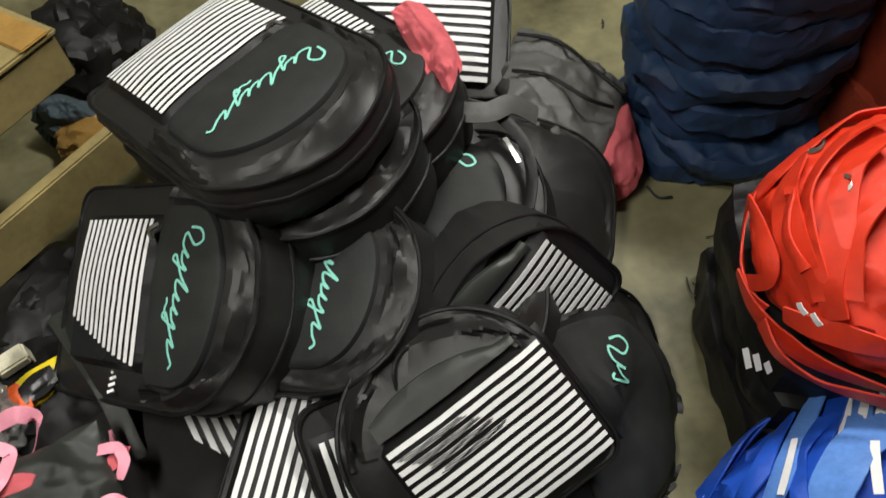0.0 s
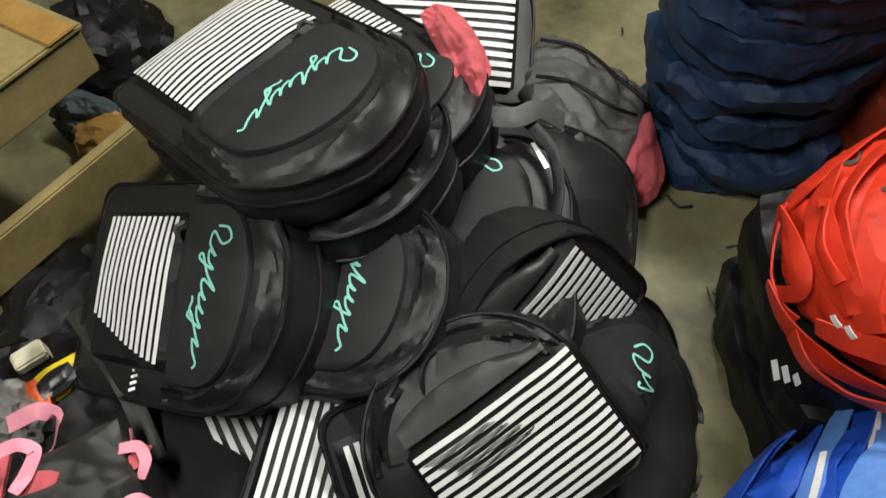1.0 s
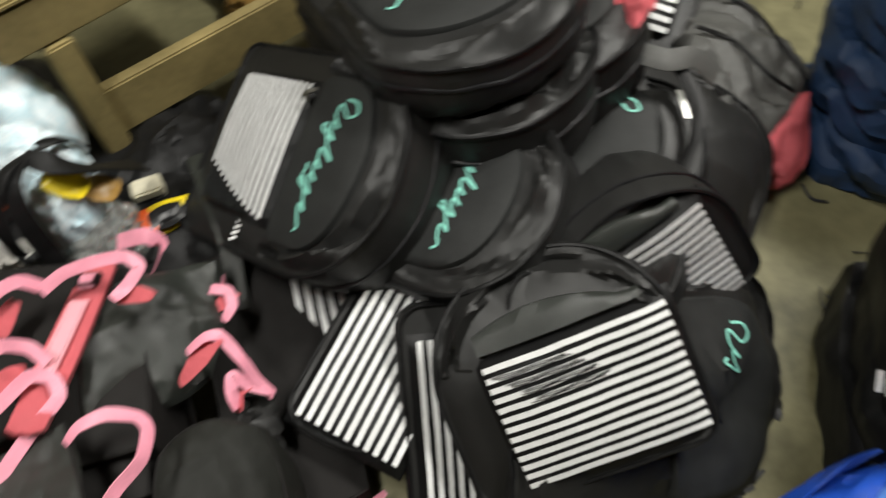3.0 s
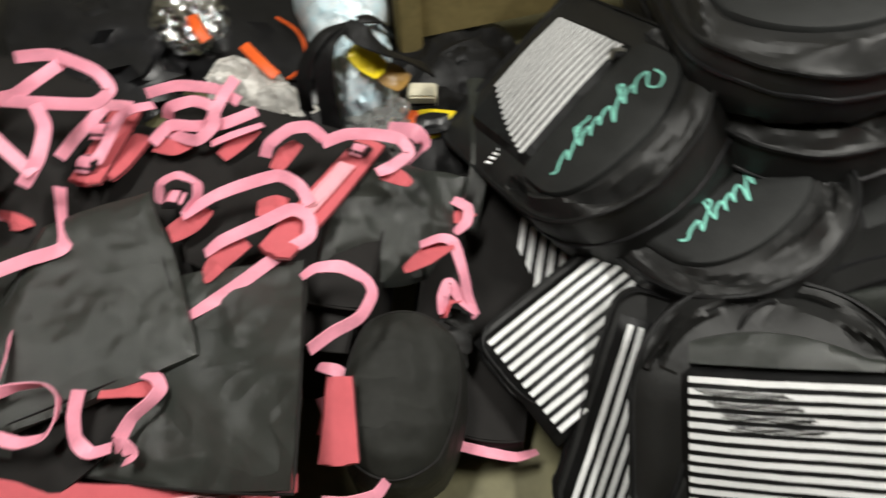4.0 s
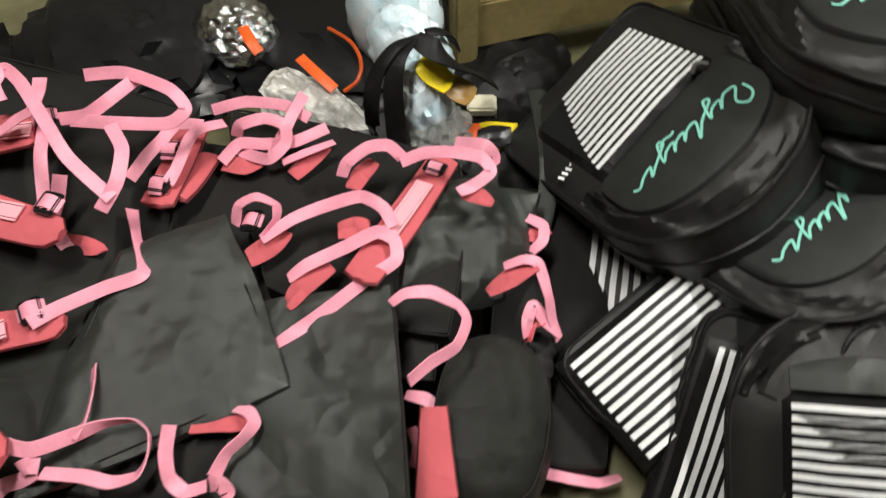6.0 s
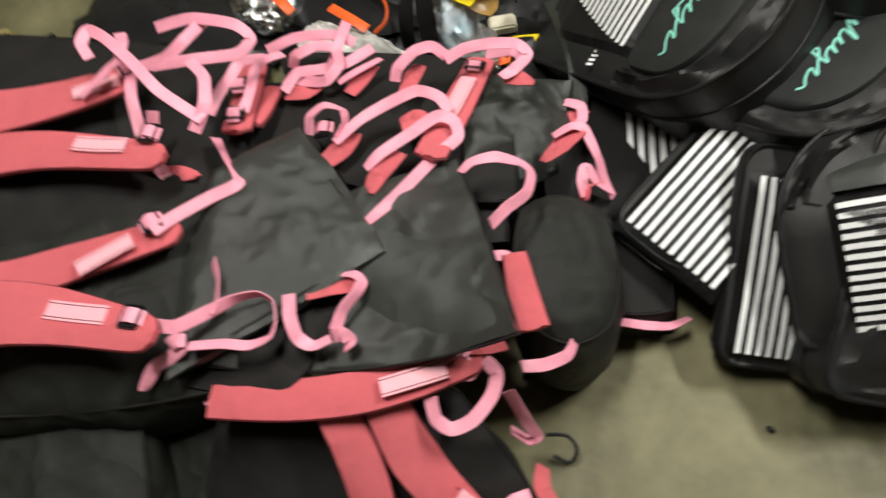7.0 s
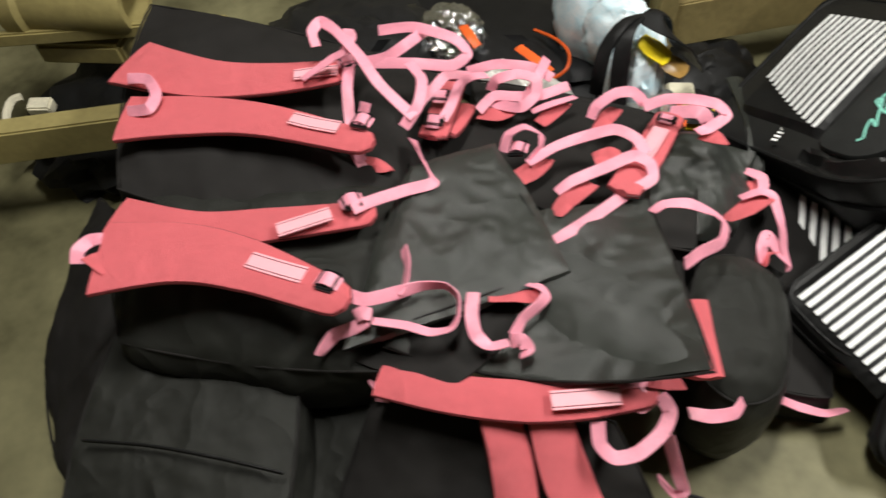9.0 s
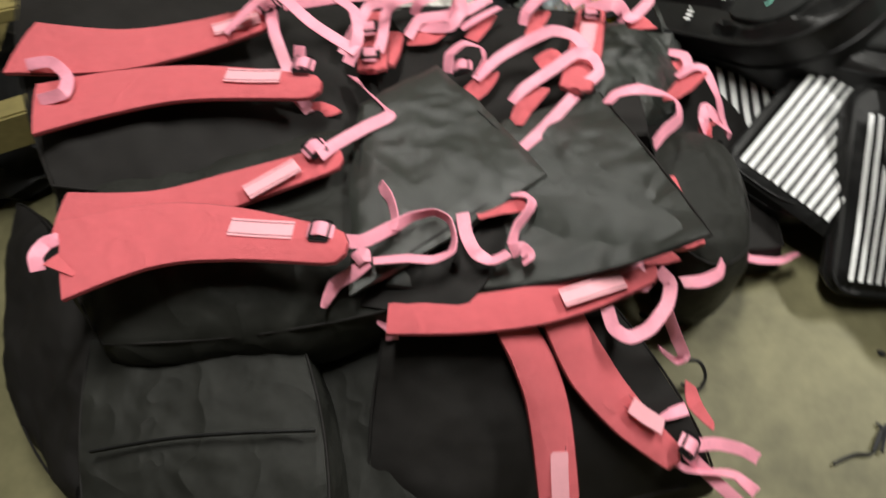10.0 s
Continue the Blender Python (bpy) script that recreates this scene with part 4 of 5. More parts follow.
web(p9, [(-0.716, 0.326, 0.31), (-0.711, 0.335, 0.33), (-0.691, 0.364, 0.335), (-0.66, 0.375, 0.335), (-0.645, 0.361, 0.32), (-0.649, 0.329, 0.31), (-0.691, 0.317, 0.3), (-0.719, 0.316, 0.3)], 0.017, (71, 52, 31, 17, -32, -44, -29, -19,))
web(p9, [(-0.703, 0.284, 0.3), (-0.702, 0.319, 0.31), (-0.674, 0.343, 0.31), (-0.645, 0.375, 0.31), (-0.632, 0.427, 0.305)], 0.017, (41, 37, 41, 43, 38,))
web(p9, [(-0.707, 0.29, 0.29), (-0.674, 0.303, 0.295), (-0.664, 0.331, 0.295)], 0.027, (16, 4, -22,), CORAL)
web(p9, [(-0.636, 0.342, 0.3), (-0.622, 0.372, 0.305), (-0.608, 0.418, 0.3)], 0.014, (-10, -1, -18,))
web(p9, [(-0.618, 0.341, 0.285), (-0.617, 0.373, 0.29), (-0.622, 0.409, 0.285)], 0.025, (-7, 36, -11,), CORAL)
web(p6, [(-0.538, 0.371, 0.325), (-0.54, 0.386, 0.34), (-0.531, 0.418, 0.35), (-0.513, 0.439, 0.35), (-0.493, 0.445, 0.335)], 0.017, (51, 37, 41, 39, 32,))
web(p6, [(-0.489, 0.438, 0.335), (-0.472, 0.469, 0.34), (-0.443, 0.496, 0.34), (-0.412, 0.517, 0.335), (-0.388, 0.511, 0.33), (-0.395, 0.483, 0.32), (-0.403, 0.461, 0.32)], 0.017, (39, 40, 40, 35, -9, -32, 9,))
web(p6, [(-0.521, 0.372, 0.31), (-0.527, 0.397, 0.315), (-0.526, 0.422, 0.32)], 0.025, (-19, 30, -22,), CORAL)
web(p6, [(-0.403, 0.472, 0.305), (-0.382, 0.48, 0.31), (-0.361, 0.486, 0.305)], 0.024, (-17, 19, -43,), CORAL)
web(p6, [(-0.582, 0.221, 0.33), (-0.588, 0.238, 0.35), (-0.575, 0.259, 0.36), (-0.553, 0.271, 0.35), (-0.541, 0.258, 0.34), (-0.54, 0.238, 0.33)], 0.017, (-25, -7, -14, -45, -84, -78,))
web(p6, [(-0.539, 0.229, 0.33), (-0.526, 0.275, 0.34), (-0.506, 0.316, 0.345), (-0.48, 0.354, 0.35), (-0.447, 0.362, 0.348), (-0.42, 0.354, 0.34)], 0.017, (-7, 11, 38, 36, 21, 11,))
web(p6, [(-0.539, 0.202, 0.315), (-0.53, 0.231, 0.32), (-0.53, 0.262, 0.32)], 0.029, (-5, 36, -30,), CORAL)
web(p6, [(-0.469, 0.214, 0.33), (-0.461, 0.24, 0.34), (-0.44, 0.287, 0.348), (-0.425, 0.329, 0.35), (-0.402, 0.337, 0.345), (-0.383, 0.319, 0.34), (-0.393, 0.276, 0.335), (-0.4, 0.23, 0.33), (-0.407, 0.192, 0.325), (-0.42, 0.142, 0.318)], 0.017, (-18, 16, 34, 35, 12, -24, -29, -29, -30, 30,))
web(p6, [(-0.448, 0.19, 0.315), (-0.45, 0.217, 0.325), (-0.442, 0.263, 0.33)], 0.025, (-41, 31, -23,), CORAL)
web(p6, [(-0.477, 0.306, 0.325), (-0.462, 0.325, 0.328), (-0.449, 0.337, 0.325)], 0.027, (-12, 35, -14,), CORAL)
web(p6, [(-0.347, 0.273, 0.335), (-0.342, 0.294, 0.338), (-0.319, 0.317, 0.338), (-0.282, 0.325, 0.338), (-0.26, 0.314, 0.342), (-0.246, 0.28, 0.35), (-0.252, 0.244, 0.357), (-0.253, 0.209, 0.364)], 0.017, (-33, -13, 17, -30, -49, -59, -57, -64,))
web(p5, [(-0.293, 0.397, 0.255), (-0.281, 0.433, 0.265), (-0.271, 0.468, 0.27)], 0.029, (-47, 3, -15,), CORAL)
web(p5, [(-0.298, 0.436, 0.27), (-0.282, 0.459, 0.278), (-0.265, 0.469, 0.272), (-0.231, 0.453, 0.245), (-0.213, 0.442, 0.22), (-0.191, 0.436, 0.19)], 0.017, (-28, -14, 6, -31, -21, -23,))
web(p5, [(-0.221, 0.397, 0.215), (-0.234, 0.414, 0.23), (-0.239, 0.432, 0.237), (-0.217, 0.431, 0.222), (-0.193, 0.437, 0.2)], 0.017, (63, 3, 3, 13, -28,))
web(p5, [(-0.217, 0.395, 0.21), (-0.229, 0.415, 0.218), (-0.219, 0.431, 0.215)], 0.02, (-68, -15, -43,), CORAL)
web(p5, [(-0.349, 0.56, 0.2), (-0.321, 0.564, 0.2), (-0.307, 0.546, 0.195), (-0.309, 0.52, 0.19)], 0.017, (-6, 22, -11, 27,))
web(p5, [(-0.34, 0.534, 0.19), (-0.324, 0.548, 0.19), (-0.318, 0.571, 0.185)], 0.025, (-15, 2, -19,), CORAL)
web(p5, [(-0.278, 0.22, 0.25), (-0.254, 0.233, 0.25), (-0.229, 0.232, 0.245), (-0.219, 0.204, 0.24)], 0.017, (-35, 16, -1, 3,))
web(p5, [(-0.244, 0.194, 0.25), (-0.223, 0.186, 0.245), (-0.21, 0.164, 0.235)], 0.017, (-46, -3, -9,))
web(p5, [(-0.232, 0.28, 0.215), (-0.216, 0.245, 0.22), (-0.206, 0.213, 0.22), (-0.199, 0.177, 0.215)], (0.005, 0.025, 0.046, 0.052), (77, 52, 20, 5,), CORAL)
# low ribbons seen between the pile and the heap
web(p5, [(-0.528, 0.594, 0.2), (-0.478, 0.608, 0.22), (-0.458, 0.607, 0.2), (-0.479, 0.576, 0.15), (-0.523, 0.551, 0.12)], 0.026, (20, 30, 30, 40, 40))
web(p5, [(-0.405, 0.565, 0.1), (-0.39, 0.595, 0.12), (-0.358, 0.609, 0.13), (-0.343, 0.592, 0.1), (-0.365, 0.559, 0.06)], 0.026, (20, 30, 40, 50, 50))

# ---- stacks of other bags ----
def cloth_stack(name, label, cat, centre, half, z0, layers, lift, material, seed, lean=(0, 0), turn=0.0, rounding=0.4):
    st = thing(name, Matrix.Translation((*centre, z0)) @ pose(0, 0, 0, 0, 0, turn), label, cat)
    for k in range(layers):
        r = random.Random(seed + k)
        ox, oy = lean[0] * k + r.uniform(-0.02, 0.02), lean[1] * k + r.uniform(-0.02, 0.02)
        hx, hy = half[0] * r.uniform(0.9, 1.06), half[1] * r.uniform(0.9, 1.06)
        z = (k + 1) * lift
        a, b = r.uniform(-0.012, 0.012), r.uniform(-0.012, 0.012)
        part("folded_bag", slab_mesh([(ox - hx, oy - hy, z + a), (ox + hx, oy - hy, z + b), (ox + hx, oy + hy, z - a), (ox - hx, oy + hy, z - b)], lift * 1.25, 0.006, 0.014, rounding=rounding, seed=seed + k * 3.1, grain=13, bulge=0.006, n=26), material, st)
    return st


def draped(name, label, cat, centre, radii, material, seed, floor_z):
    """The soft bulging body of a bag over which bands are laid."""
    st = thing(name, Matrix.Translation((centre[0], centre[1], floor_z)), label, cat)
    part("body", crumple_mesh(centre, radii, seed, 0.06, 3.2, 5, st.matrix_world.translation, floor_z), material, st)
    return st


cloth_stack("navy_stack", "tall stack of folded navy nylon bags", "bag stack", (0.73, 1.37), (0.19, 0.18), 0.0, 13, 0.05, NAVY, 21, turn=12)
cloth_stack("shaded_orange_stack", "orange cloth bags behind the navy stack, darkened in colour for shade", "bag stack", (1.12, 1.30), (0.17, 0.2), 0.0, 6, 0.1, SHADED_ORANGE, 31)
cloth_stack("black_bag", "black bag with three white bars under the red ones", "bag", (0.79, 0.80), (0.18, 0.19), 0.0, 3, 0.085, BLACK, 51, rounding=0.25)
RC, BC = (0.83, 0.78, 0.36), (0.82, 0.46, 0.10)


def laid(st, pts, width, material, centre, lift=0.0, roll=0.0):
    part("fold", ribbon_mesh(pts, (width * 0.95, width, width * 1.08, width), (roll * 0.6, -roll, roll * 0.6), *((0.0015, 10, 0.0) if material is STRIPE else (0.003, 10, 0.0012)), st.matrix_world.translation, lift, centre), material, st)


rb = draped("red_bag", "orange-red nylon bag with folded straps and zips", "bag", RC, (0.222, 0.198, 0.128), RED, 4.0, 0.2)
laid(rb, [(0.802, 0.962, 0.432), (0.754, 0.962, 0.420), (0.677, 0.905, 0.425), (0.633, 0.874, 0.404), (0.617, 0.873, 0.357)], 0.041, RED, RC, 0.000, 10)
laid(rb, [(0.620, 0.877, 0.358), (0.604, 0.834, 0.341), (0.594, 0.777, 0.323), (0.598, 0.736, 0.313), (0.612, 0.713, 0.309)], 0.035, RED, RC, 0.003, -18)
laid(rb, [(0.663, 0.871, 0.438), (0.633, 0.823, 0.430), (0.623, 0.770, 0.426), (0.629, 0.714, 0.418), (0.645, 0.672, 0.407)], 0.043, RED, RC, 0.007, 16)
laid(rb, [(0.768, 0.904, 0.467), (0.708, 0.868, 0.464), (0.660, 0.812, 0.454), (0.644, 0.756, 0.444), (0.643, 0.700, 0.426), (0.648, 0.669, 0.409)], 0.028, RED, RC, 0.013, -24)
laid(rb, [(0.750, 0.848, 0.484), (0.703, 0.816, 0.475), (0.675, 0.766, 0.465), (0.661, 0.725, 0.450), (0.654, 0.683, 0.426), (0.664, 0.647, 0.405)], 0.036, RED, RC, 0.017, 20)
laid(rb, [(0.729, 0.778, 0.486), (0.693, 0.736, 0.470), (0.675, 0.693, 0.448), (0.669, 0.660, 0.423)], 0.032, RED, RC, 0.021, -16)
laid(rb, [(0.593, 0.771, 0.321), (0.605, 0.720, 0.310), (0.637, 0.670, 0.303), (0.679, 0.636, 0.302), (0.745, 0.600, 0.307)], 0.040, RED, RC, 0.010, 14)
laid(rb, [(0.606, 0.696, 0.305), (0.618, 0.651, 0.299), (0.654, 0.616, 0.297), (0.691, 0.597, 0.299), (0.739, 0.577, 0.304)], 0.038, RED, RC, 0.003, -12)
laid(rb, [(0.621, 0.685, 0.362), (0.643, 0.655, 0.375), (0.672, 0.632, 0.390), (0.706, 0.614, 0.404)], 0.032, RED, RC, 0.014, 18)
laid(rb, [(0.612, 0.853, 0.379), (0.604, 0.773, 0.398), (0.605, 0.725, 0.378), (0.599, 0.753, 0.317)], 0.022, RED, RC, 0.011, 30)
laid(rb, [(0.631, 0.811, 0.431), (0.639, 0.804, 0.440), (0.625, 0.752, 0.426), (0.634, 0.705, 0.419)], 0.016, RED, RC, 0.015, -20)
laid(rb, [(0.631, 0.680, 0.394), (0.633, 0.675, 0.391), (0.637, 0.669, 0.389)], 0.008, STRIPE, RC, 0.018, 0)
laid(rb, [(0.643, 0.664, 0.394), (0.645, 0.659, 0.392), (0.648, 0.656, 0.390)], 0.008, STRIPE, RC, 0.018, 0)
for pts in ([(0.666, 0.840, 0.466), (0.670, 0.834, 0.470), (0.675, 0.835, 0.472)], [(0.674, 0.773, 0.477), (0.679, 0.772, 0.479), (0.685, 0.777, 0.482)]):
    part("zip_pull", ribbon_mesh(pts, (0.008,), (0,), 0.004, 4, 0, rb.matrix_world.translation, 0.035, RC), METAL, rb, "small metal zip pull")
bb = draped("blue_bag", "bright blue nylon bag with white bands on the floor", "bag", BC, (0.272, 0.176, 0.186), BLUE, 9.0, 0.0)
laid(bb, [(0.736, 0.661, 0.178), (0.668, 0.577, 0.209), (0.623, 0.517, 0.228), (0.594, 0.468, 0.219)], 0.032, PALEBLUE, BC, 0.011, 14)
laid(bb, [(0.711, 0.654, 0.167), (0.654, 0.615, 0.133), (0.585, 0.560, 0.130), (0.543, 0.514, 0.078)], 0.038, BLUE, BC, 0.007, -20)
laid(bb, [(0.671, 0.634, 0.147), (0.617, 0.595, 0.117), (0.560, 0.536, 0.087), (0.534, 0.506, 0.076)], 0.033, BLUE, BC, 0.004, 22)
laid(bb, [(0.756, 0.650, 0.174), (0.695, 0.568, 0.233), (0.652, 0.510, 0.249), (0.629, 0.461, 0.245)], 0.032, BLUE, BC, 0.014, -18)
laid(bb, [(0.787, 0.640, 0.175), (0.720, 0.563, 0.247), (0.679, 0.505, 0.262), (0.654, 0.458, 0.259)], 0.030, PALEBLUE, BC, 0.017, 16)
laid(bb, [(0.669, 0.595, 0.184), (0.614, 0.539, 0.206), (0.581, 0.496, 0.200), (0.568, 0.476, 0.190)], 0.025, BLUE, BC, 0.015, 26)
laid(bb, [(0.688, 0.570, 0.228), (0.647, 0.520, 0.242), (0.621, 0.463, 0.240)], 0.023, BLUE, BC, 0.018, -28)
laid(bb, [(0.768, 0.648, 0.175), (0.720, 0.581, 0.231), (0.684, 0.525, 0.257)], 0.011, STRIPE, BC, 0.018, 0)
laid(bb, [(0.789, 0.642, 0.177), (0.736, 0.577, 0.239), (0.700, 0.527, 0.262)], 0.011, STRIPE, BC, 0.020, 0)
laid(bb, [(0.809, 0.638, 0.180), (0.749, 0.569, 0.250), (0.719, 0.525, 0.269)], 0.011, STRIPE, BC, 0.020, 0)
laid(bb, [(0.647, 0.543, 0.228), (0.629, 0.511, 0.234), (0.609, 0.472, 0.231)], 0.010, STRIPE, BC, 0.021, 0)
laid(bb, [(0.751, 0.544, 0.267), (0.695, 0.519, 0.264), (0.662, 0.478, 0.261), (0.653, 0.451, 0.258)], 0.052, PALEBLUE, BC, 0.024, 10)
laid(bb, [(0.719, 0.520, 0.271), (0.709, 0.494, 0.276), (0.701, 0.459, 0.277)], 0.011, STRIPE, BC, 0.029, 0)
bars = thing("printed_bars", Matrix.Translation((0.591, 0.685, 0.25)), "three white slanted bars printed on the black bag", "print")
for pts in ([(0.587, 0.678, 0.262), (0.593, 0.657, 0.242)], [(0.599, 0.669, 0.262), (0.605, 0.652, 0.245)], [(0.61, 0.656, 0.262), (0.616, 0.646, 0.25)]):
    part("bar", ribbon_mesh(pts, (0.009,), (0,), 0.002, 4, 0, bars.matrix_world.translation, 0.004), STRIPE, bars)

# ---- bench, machine and clutter along the wall ----
def board(parent, name, a, b, height, thick, material=WOOD):
    a, b = Vector(a), Vector(b)
    d = b - a
    m = Matrix.Translation((a + b) / 2 - parent.matrix_world.translation) @ axes((0, 0, 0), d, (-d.y, d.x, 0))
    return part(name, box_mesh(d.length, thick, height, 0.004, m), material, parent)


bench = thing("workbench", Matrix.Translation((-0.72, 0.88, 0)), "old wooden workbench frame with nailed boards", "workbench")
board(bench, "stretcher", (-0.735, 0.875, 0.145), (-0.42, 1.38, 0.145), 0.11, 0.03)
board(bench, "post", (-0.745, 0.83, 0.17), (-0.722, 0.872, 0.17), 0.34, 0.045)
for z in (0.12, 0.17):
    part("nail", box_mesh(0.008, 0.008, 0.008, 0.003, pose(-0.002 + 0.0, -0.012, z)), METAL, bench)
drawer = thing("wooden_box", Matrix.Translation((-0.677, 1.151, 0.34)), "olive wooden box with brown tape on its corner", "box")
m = axes((0, 0, 0), (0.49, 0.87, 0), (-0.87, 0.49, 0))
part("body", box_mesh(0.52, 0.26, 0.09, 0.006, m @ pose(-0.12, 0.02, 0.045)), WOOD, drawer)
part("lid", box_mesh(0.53, 0.27, 0.012, 0.004, m @ pose(-0.12, 0.02, 0.096)), WOOD, drawer)
part("tape", box_mesh(0.06, 0.275, 0.005, 0.002, m @ pose(0.10, 0.02, 0.1045)), TAPE, drawer, "shiny brown packing tape")
bar = thing("machine_stand", Matrix.Translation((-1.33, -0.2, 0)), "olive wooden crossbar of a machine stand", "machine stand")
board(bar, "crossbar", (-1.62, -0.62, 0.20), (-1.08, 0.12, 0.20), 0.075, 0.05, OLIVE)
board(bar, "leg", (-1.60, -0.60, 0.08), (-1.57, -0.56, 0.08), 0.16, 0.05, OLIVE)
board(bar, "leg", (-1.16, 0.0, 0.08), (-1.13, 0.04, 0.08), 0.16, 0.05, OLIVE)
board(bar, "flat_bar", (-1.75, -0.35, 0.27), (-1.30, 0.15, 0.27), 0.03, 0.02, OLIVE)
mach = thing("machine_housing", Matrix.Translation((-1.55, 0.0, 0.2)), "olive painted cast machine housing with an open round end", "machine")
bm = bmesh.new()
prof = ((0.0, 0.0), (0.075, 0.0), (0.085, 0.01), (0.085, 0.05), (0.075, 0.06), (0.075, 0.26), (0.066, 0.275), (0.05, 0.275), (0.046, 0.20), (0.0, 0.20))
rows = [[bm.verts.new((z, r * math.cos(6.2832 * k / 28), r * math.sin(6.2832 * k / 28) + 0.085)) for k in range(28)] for r, z in prof[1:-1]]
for a, b in zip(rows, rows[1:]):
    for k in range(28):
        bm.faces.new((a[k], a[(k + 1) % 28], b[(k + 1) % 28], b[k]))
bm.faces.new(rows[0]), bm.faces.new(rows[-1])
bmesh.ops.transform(bm, matrix=pose(-0.12, -0.14, 0.03, 0, 0, 40), verts=bm.verts[:])
part("barrel", bm, OLIVE, mach)
part("foot", box_mesh(0.2, 0.14, 0.05, 0.008, pose(-0.03, -0.05, 0.012, 0, 0, 40)), OLIVE, mach)


def lump(name, label, cat, centre, radii, seed, material, amp=0.2, freq=3.0, floor_z=0.0, smooth=True):
    st = thing(name, Matrix.Translation((centre[0], centre[1], floor_z)), label, cat)
    part("shell", crumple_mesh(centre, radii, seed, amp, freq, 4, st.matrix_world.translation, floor_z), material, st, "", smooth)
    if material in (PLASTIC, BLACK, WHITEBAG):
        tip = Vector((radii[0] * 0.2, radii[1] * 0.1, centre[2] + radii[2] * 0.85 - floor_z))
        part("tied_neck", crumple_mesh(tip, (radii[0] * 0.22, radii[1] * 0.2, radii[2] * 0.3), seed + 2, 0.3, 4.0, 3), material, st)
    return st


lump("black_sack", "crumpled black plastic sack in the clutter", "sack", (-1.02, 0.78, 0.03), (0.30, 0.22, 0.07), 1.0, PLASTIC, 0.25)
lump("black_sack", "crumpled black plastic sack beside the pile", "sack", (-1.28, 0.42, 0.04), (0.22, 0.2, 0.09), 2.0, PLASTIC, 0.25)
foil = lump("foil_ball", "crumpled ball of shiny silver foil", "foil", (-1.109, 0.582, 0.1), (0.078, 0.07, 0.058), 3.0, FOIL, 0.16, 9.0, 0.06, False)
part("strip", ribbon_mesh([(-1.041, 0.559, 0.165), (-1.004, 0.545, 0.165), (-0.98, 0.543, 0.15)], (0.022,), (0,), 0.003, 6, 0.002, foil.matrix_world.translation), ORANGE, foil, "orange plastic strip")
fb = film_bag("clear_bag", "cloudy grey film bag with an orange strip", [(-0.935, 0.481, 0.12), (-0.927, 0.565, 0.13), (-0.715, 0.575, 0.13), (-0.745, 0.5, 0.12)], 4.0, FILM)
part("strip", ribbon_mesh([(-0.881, 0.566, 0.185), (-0.823, 0.559, 0.185), (-0.784, 0.56, 0.175)], (0.02,), (10,), 0.002, 6, 0.001, fb.matrix_world.translation), ORANGE, fb, "orange plastic strip")
# tall white bag that stands on the clutter, its foot gathered under black handles
wb = thing("white_bag", Matrix.Translation((-0.75, 0.71, 0)), "white and pale blue printed plastic bag with black handles", "plastic bag")
hb = wb.matrix_world.translation
part("upper_body", crumple_mesh((-0.845, 0.775, 0.17), (0.10, 0.072, 0.13), 5.0, 0.12, 2.5, 4, hb, 0.0), WHITEBAG, wb)
part("neck", crumple_mesh((-0.70, 0.672, 0.235), (0.085, 0.05, 0.075), 7.0, 0.13, 3.0, 4, hb, 0.0), WHITEBAG, wb)
part("lower_body", crumple_mesh((-0.635, 0.628, 0.19), (0.05, 0.052, 0.085), 5.6, 0.16, 3.0, 4, hb, 0.0), WHITEBAG, wb)
part("clear_foot", crumple_mesh((-0.60, 0.622, 0.125), (0.055, 0.062, 0.06), 6.0, 0.3, 4.0, 4, hb, 0.03), CLEAR, wb, "crumpled clear plastic foot", False)
part("label", slab_mesh([(-0.622, 0.616, 0.292), (-0.626, 0.639, 0.292), (-0.592, 0.65, 0.265), (-0.585, 0.623, 0.265)], 0.004, 0.002, 0.003, base=hb, n=8), YELLOW, wb, "yellow paper label")
part("tag", slab_mesh([(-0.585, 0.642, 0.25), (-0.59, 0.668, 0.25), (-0.565, 0.676, 0.235), (-0.56, 0.65, 0.235)], 0.006, 0.002, 0.002, base=hb, n=8), TAPE, wb, "brown shiny tag")
for pts, wide in (([(-0.641, 0.64, 0.33), (-0.645, 0.588, 0.34), (-0.648, 0.546, 0.31), (-0.641, 0.522, 0.26), (-0.64, 0.52, 0.18)], 0.024),
                  ([(-0.639, 0.622, 0.335), (-0.632, 0.58, 0.33), (-0.618, 0.551, 0.29), (-0.602, 0.535, 0.2), (-0.598, 0.53, 0.15)], 0.03),
                  ([(-0.639, 0.627, 0.335), (-0.6, 0.632, 0.33), (-0.579, 0.67, 0.28), (-0.578, 0.747, 0.19)], 0.042),
                  ([(-0.64, 0.651, 0.33), (-0.632, 0.687, 0.31), (-0.63, 0.714, 0.26)], 0.02)):
    part("handle", ribbon_mesh(pts, (wide * 0.6, wide, wide * 1.1, wide), (20, 5, -10, 15), 0.003, 10, 0.002, hb), BLACK, wb, "black fabric handle")
oc = thing("orange_cord", Matrix.Translation((-0.955, 0.723, 0)), "thin orange cord curled over the clutter", "cord")
part("cord", tube_mesh([(-0.949, 0.69, 0.13), (-0.879, 0.685, 0.14), (-0.819, 0.656, 0.15), (-0.797, 0.625, 0.14), (-0.803, 0.592, 0.13)], 0.004, base=oc.matrix_world.translation), ORANGE, oc)
pk = thing("yellow_packet", Matrix.Translation((-0.558, 0.713, 0.09)), "small yellow and red printed packet", "packet")
pb = pk.matrix_world.translation
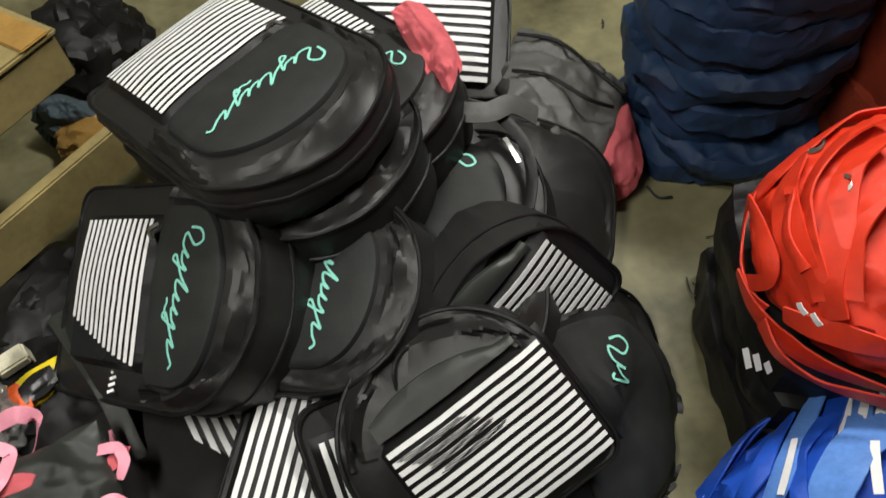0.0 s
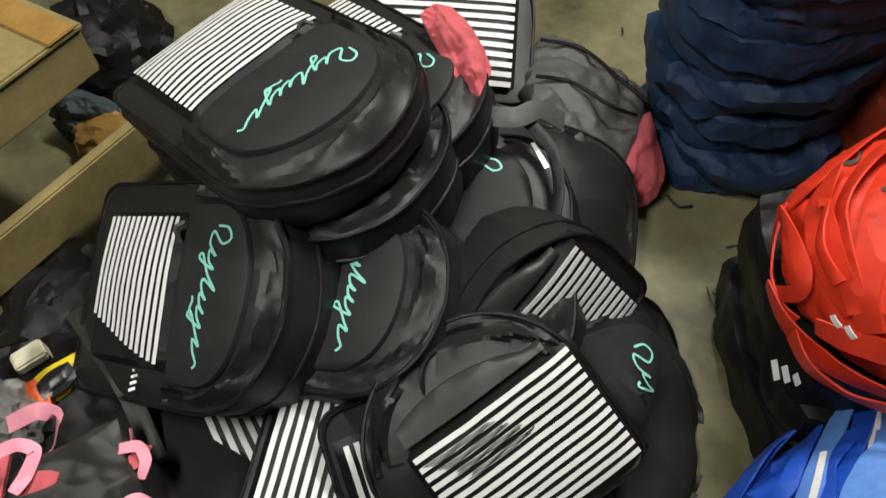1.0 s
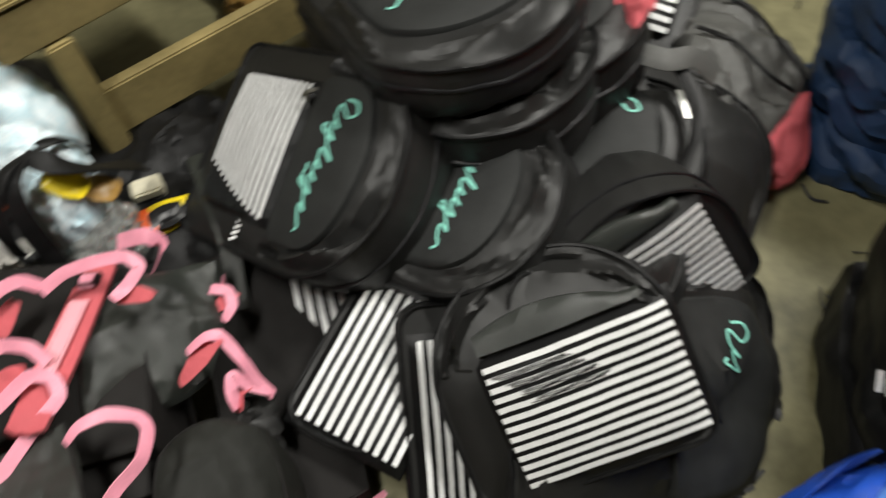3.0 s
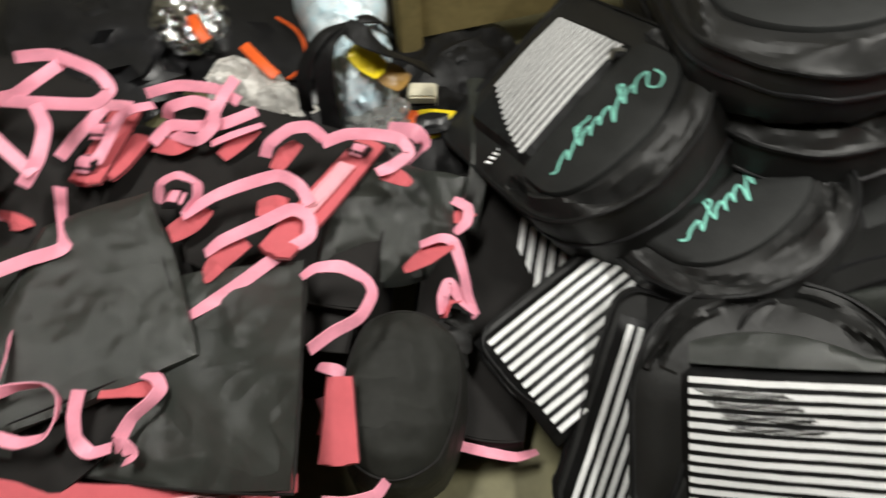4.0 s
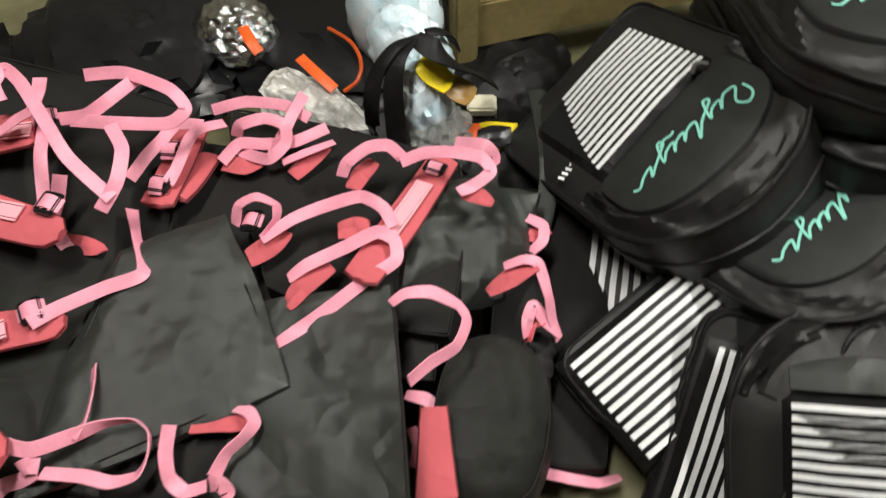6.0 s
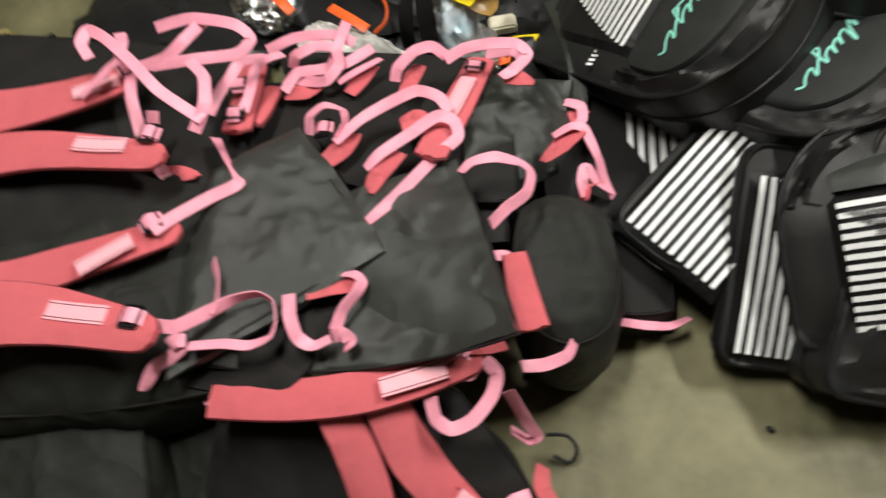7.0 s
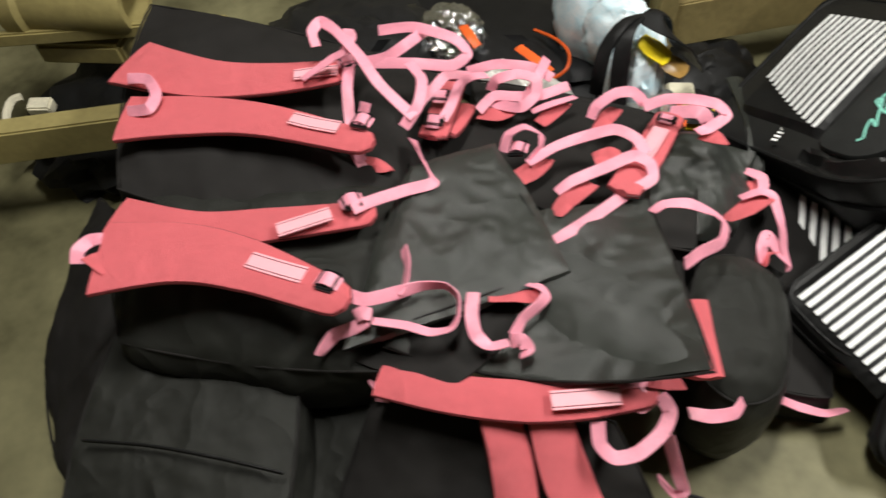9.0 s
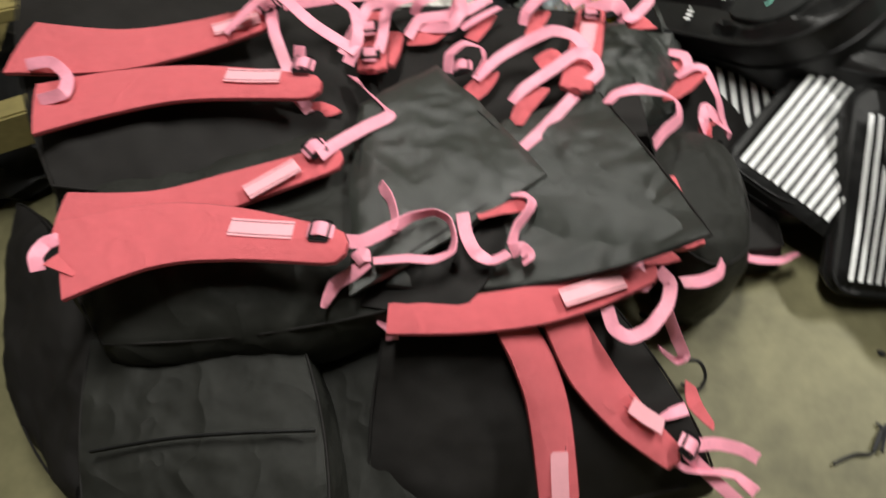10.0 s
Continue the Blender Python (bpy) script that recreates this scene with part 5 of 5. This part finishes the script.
part("film", slab_mesh([(-0.562, 0.651, 0.11), (-0.503, 0.717, 0.11), (-0.523, 0.748, 0.12), (-0.582, 0.682, 0.12)], 0.012, 0.006, 0.004, base=pb, rounding=0.05, n=12), YELLOW, pk)
part("band", slab_mesh([(-0.552, 0.648, 0.121), (-0.536, 0.665, 0.121), (-0.561, 0.69, 0.131), (-0.573, 0.676, 0.131)], 0.004, 0.003, 0.002, base=pb, rounding=0.05, n=8), ORANGE, pk, "red end of the packet")
part("window", slab_mesh([(-0.533, 0.676, 0.123), (-0.508, 0.705, 0.123), (-0.52, 0.722, 0.131), (-0.545, 0.693, 0.131)], 0.004, 0.003, 0.002, base=pb, rounding=0.05, n=8), PLASTIC, pk, "dark print on the packet")
lump("black_sack", "black cloth under the yellow packet", "sack", (-0.55, 0.70, 0.02), (0.16, 0.14, 0.075), 8.0, BLACK, 0.2)
cb = thing("cream_box", Matrix.Translation((-0.601, 0.752, 0.12)), "small cream carton with a dark slot", "carton")
m = axes((0, 0, 0), (0.75, 0.66, 0), (-0.66, 0.75, 0))
part("body", box_mesh(0.055, 0.04, 0.10, 0.004, m @ pose(0, 0, -0.05)), CREAM, cb)
part("slot", box_mesh(0.052, 0.042, 0.006, 0.001, m @ pose(0, 0, -0.02)), PLASTIC, cb)
for k in range(7):
    r = random.Random(90 + k)
    c = ((-1.182, 0.542, 0.05), (-1.261, 0.469, 0.05))[k % 2]
    sc = thing("scrap", Matrix.Translation((c[0] + r.uniform(-0.12, 0.12), c[1] + r.uniform(-0.1, 0.1), 0.09)), "pale scrap of card in the clutter", "scrap", "scraps in the clutter")
    part("card", box_mesh(r.uniform(0.02, 0.06), r.uniform(0.015, 0.03), 0.004, 0.001, pose(0, 0, 0, r.uniform(-25, 25), r.uniform(-25, 25), r.uniform(0, 180))), CREAM if k % 3 else WOOD, sc)
jc = film_bag("cloth_bundle", "blue-grey cloth bundle under the wooden box", [(-0.822, 1.372, 0.08), (-0.719, 1.351, 0.06), (-0.615, 1.382, 0.06), (-0.743, 1.448, 0.1)], 11.0, JEAN, 3, 0.03)
tagged(jc, category="cloth")

# ---- threads and specks on the floor ----
def thread(pts, r=0.0016, label="dark thread scrap lying on the floor"):
    o = thing("thread", Matrix.Translation(pts[0]), label, "thread", "thread scraps on the floor")
    part("strand", tube_mesh(pts, r, 6, 5, base=pts[0]), THREAD, o)


thread([(0.149, 0.09, 0.004), (0.17, 0.118, 0.004), (0.192, 0.136, 0.004), (0.194, 0.177, 0.004), (0.184, 0.182, 0.004)], 0.0025)
thread([(0.192, 0.135, 0.006), (0.192, 0.165, 0.006), (0.197, 0.184, 0.006), (0.202, 0.142, 0.006)], 0.003)
thread([(-0.106, 0.097, 0.06), (-0.08, 0.112, 0.06), (-0.061, 0.111, 0.03), (-0.061, 0.094, 0.01), (-0.087, 0.089, 0.01)], 0.003, "black cord loop at the pile's foot")
thread([(0.574, 1.189, 0.004), (0.593, 1.158, 0.004), (0.622, 1.159, 0.004)], 0.003)
thread([(0.615, 0.96, 0.004), (0.619, 0.922, 0.004), (0.64, 0.921, 0.004), (0.624, 0.947, 0.004)], 0.0014)
thread([(0.671, 1.053, 0.004), (0.706, 1.059, 0.004), (0.725, 1.044, 0.004)], 0.0014)
thread([(0.616, 0.825, 0.004), (0.629, 0.837, 0.004), (0.647, 0.825, 0.004), (0.63, 0.791, 0.004)], 0.0014)
thread([(0.544, 1.746, 0.004), (0.546, 1.73, 0.004), (0.542, 1.717, 0.004)], 0.002)
for p in ((-0.131, 0.229, 0.003), (0.16, 0.302, 0.003), (-0.187, 0.174, 0.003)):
    o = thing("speck", Matrix.Translation(p), "dark speck of dirt on the concrete", "dirt", "specks on the floor")
    part("grain", crumple_mesh((0, 0, 0), (0.006, 0.004, 0.003), p[0] * 9, 0.3, 2.0, 2), THREAD, o)
lump("black_sack", "black rags under the machine stand", "sack", (-1.50, -0.02, 0.04), (0.20, 0.25, 0.10), 14.0, BLACK, 0.25)
wp = thing("white_pipe", Matrix.Translation((-1.667, -0.272, 0.1)), "bent white plastic pipe under the machine", "pipe")
part("pipe", tube_mesh([(-1.513, -0.314, 0.14), (-1.548, -0.293, 0.16), (-1.569, -0.267, 0.17), (-1.566, -0.245, 0.17)], 0.009, base=wp.matrix_world.translation), CREAM, wp)
yb = thing("cream_box", Matrix.Translation((-1.531, -0.226, 0.15)), "small cream carton among the machine parts", "carton")
part("body", box_mesh(0.05, 0.035, 0.03, 0.004, pose(0, 0, 0, 10, 5, 50)), CREAM, yb)
lump("black_sack", "black plastic sack between the bench and the heap", "sack", (-0.753, 1.647, 0.05), (0.13, 0.13, 0.12), 15.0, BLACK, 0.25)
lump("brown_bundle", "brown paper bundle on the floor by the bench", "bundle", (-0.666, 1.35, 0.03), (0.08, 0.06, 0.05), 16.0, TAPE, 0.2)
lump("black_sack", "black cloth on the floor beside the bench post", "sack", (-0.652, 0.867, 0.02), (0.12, 0.16, 0.07), 17.0, BLACK, 0.25)
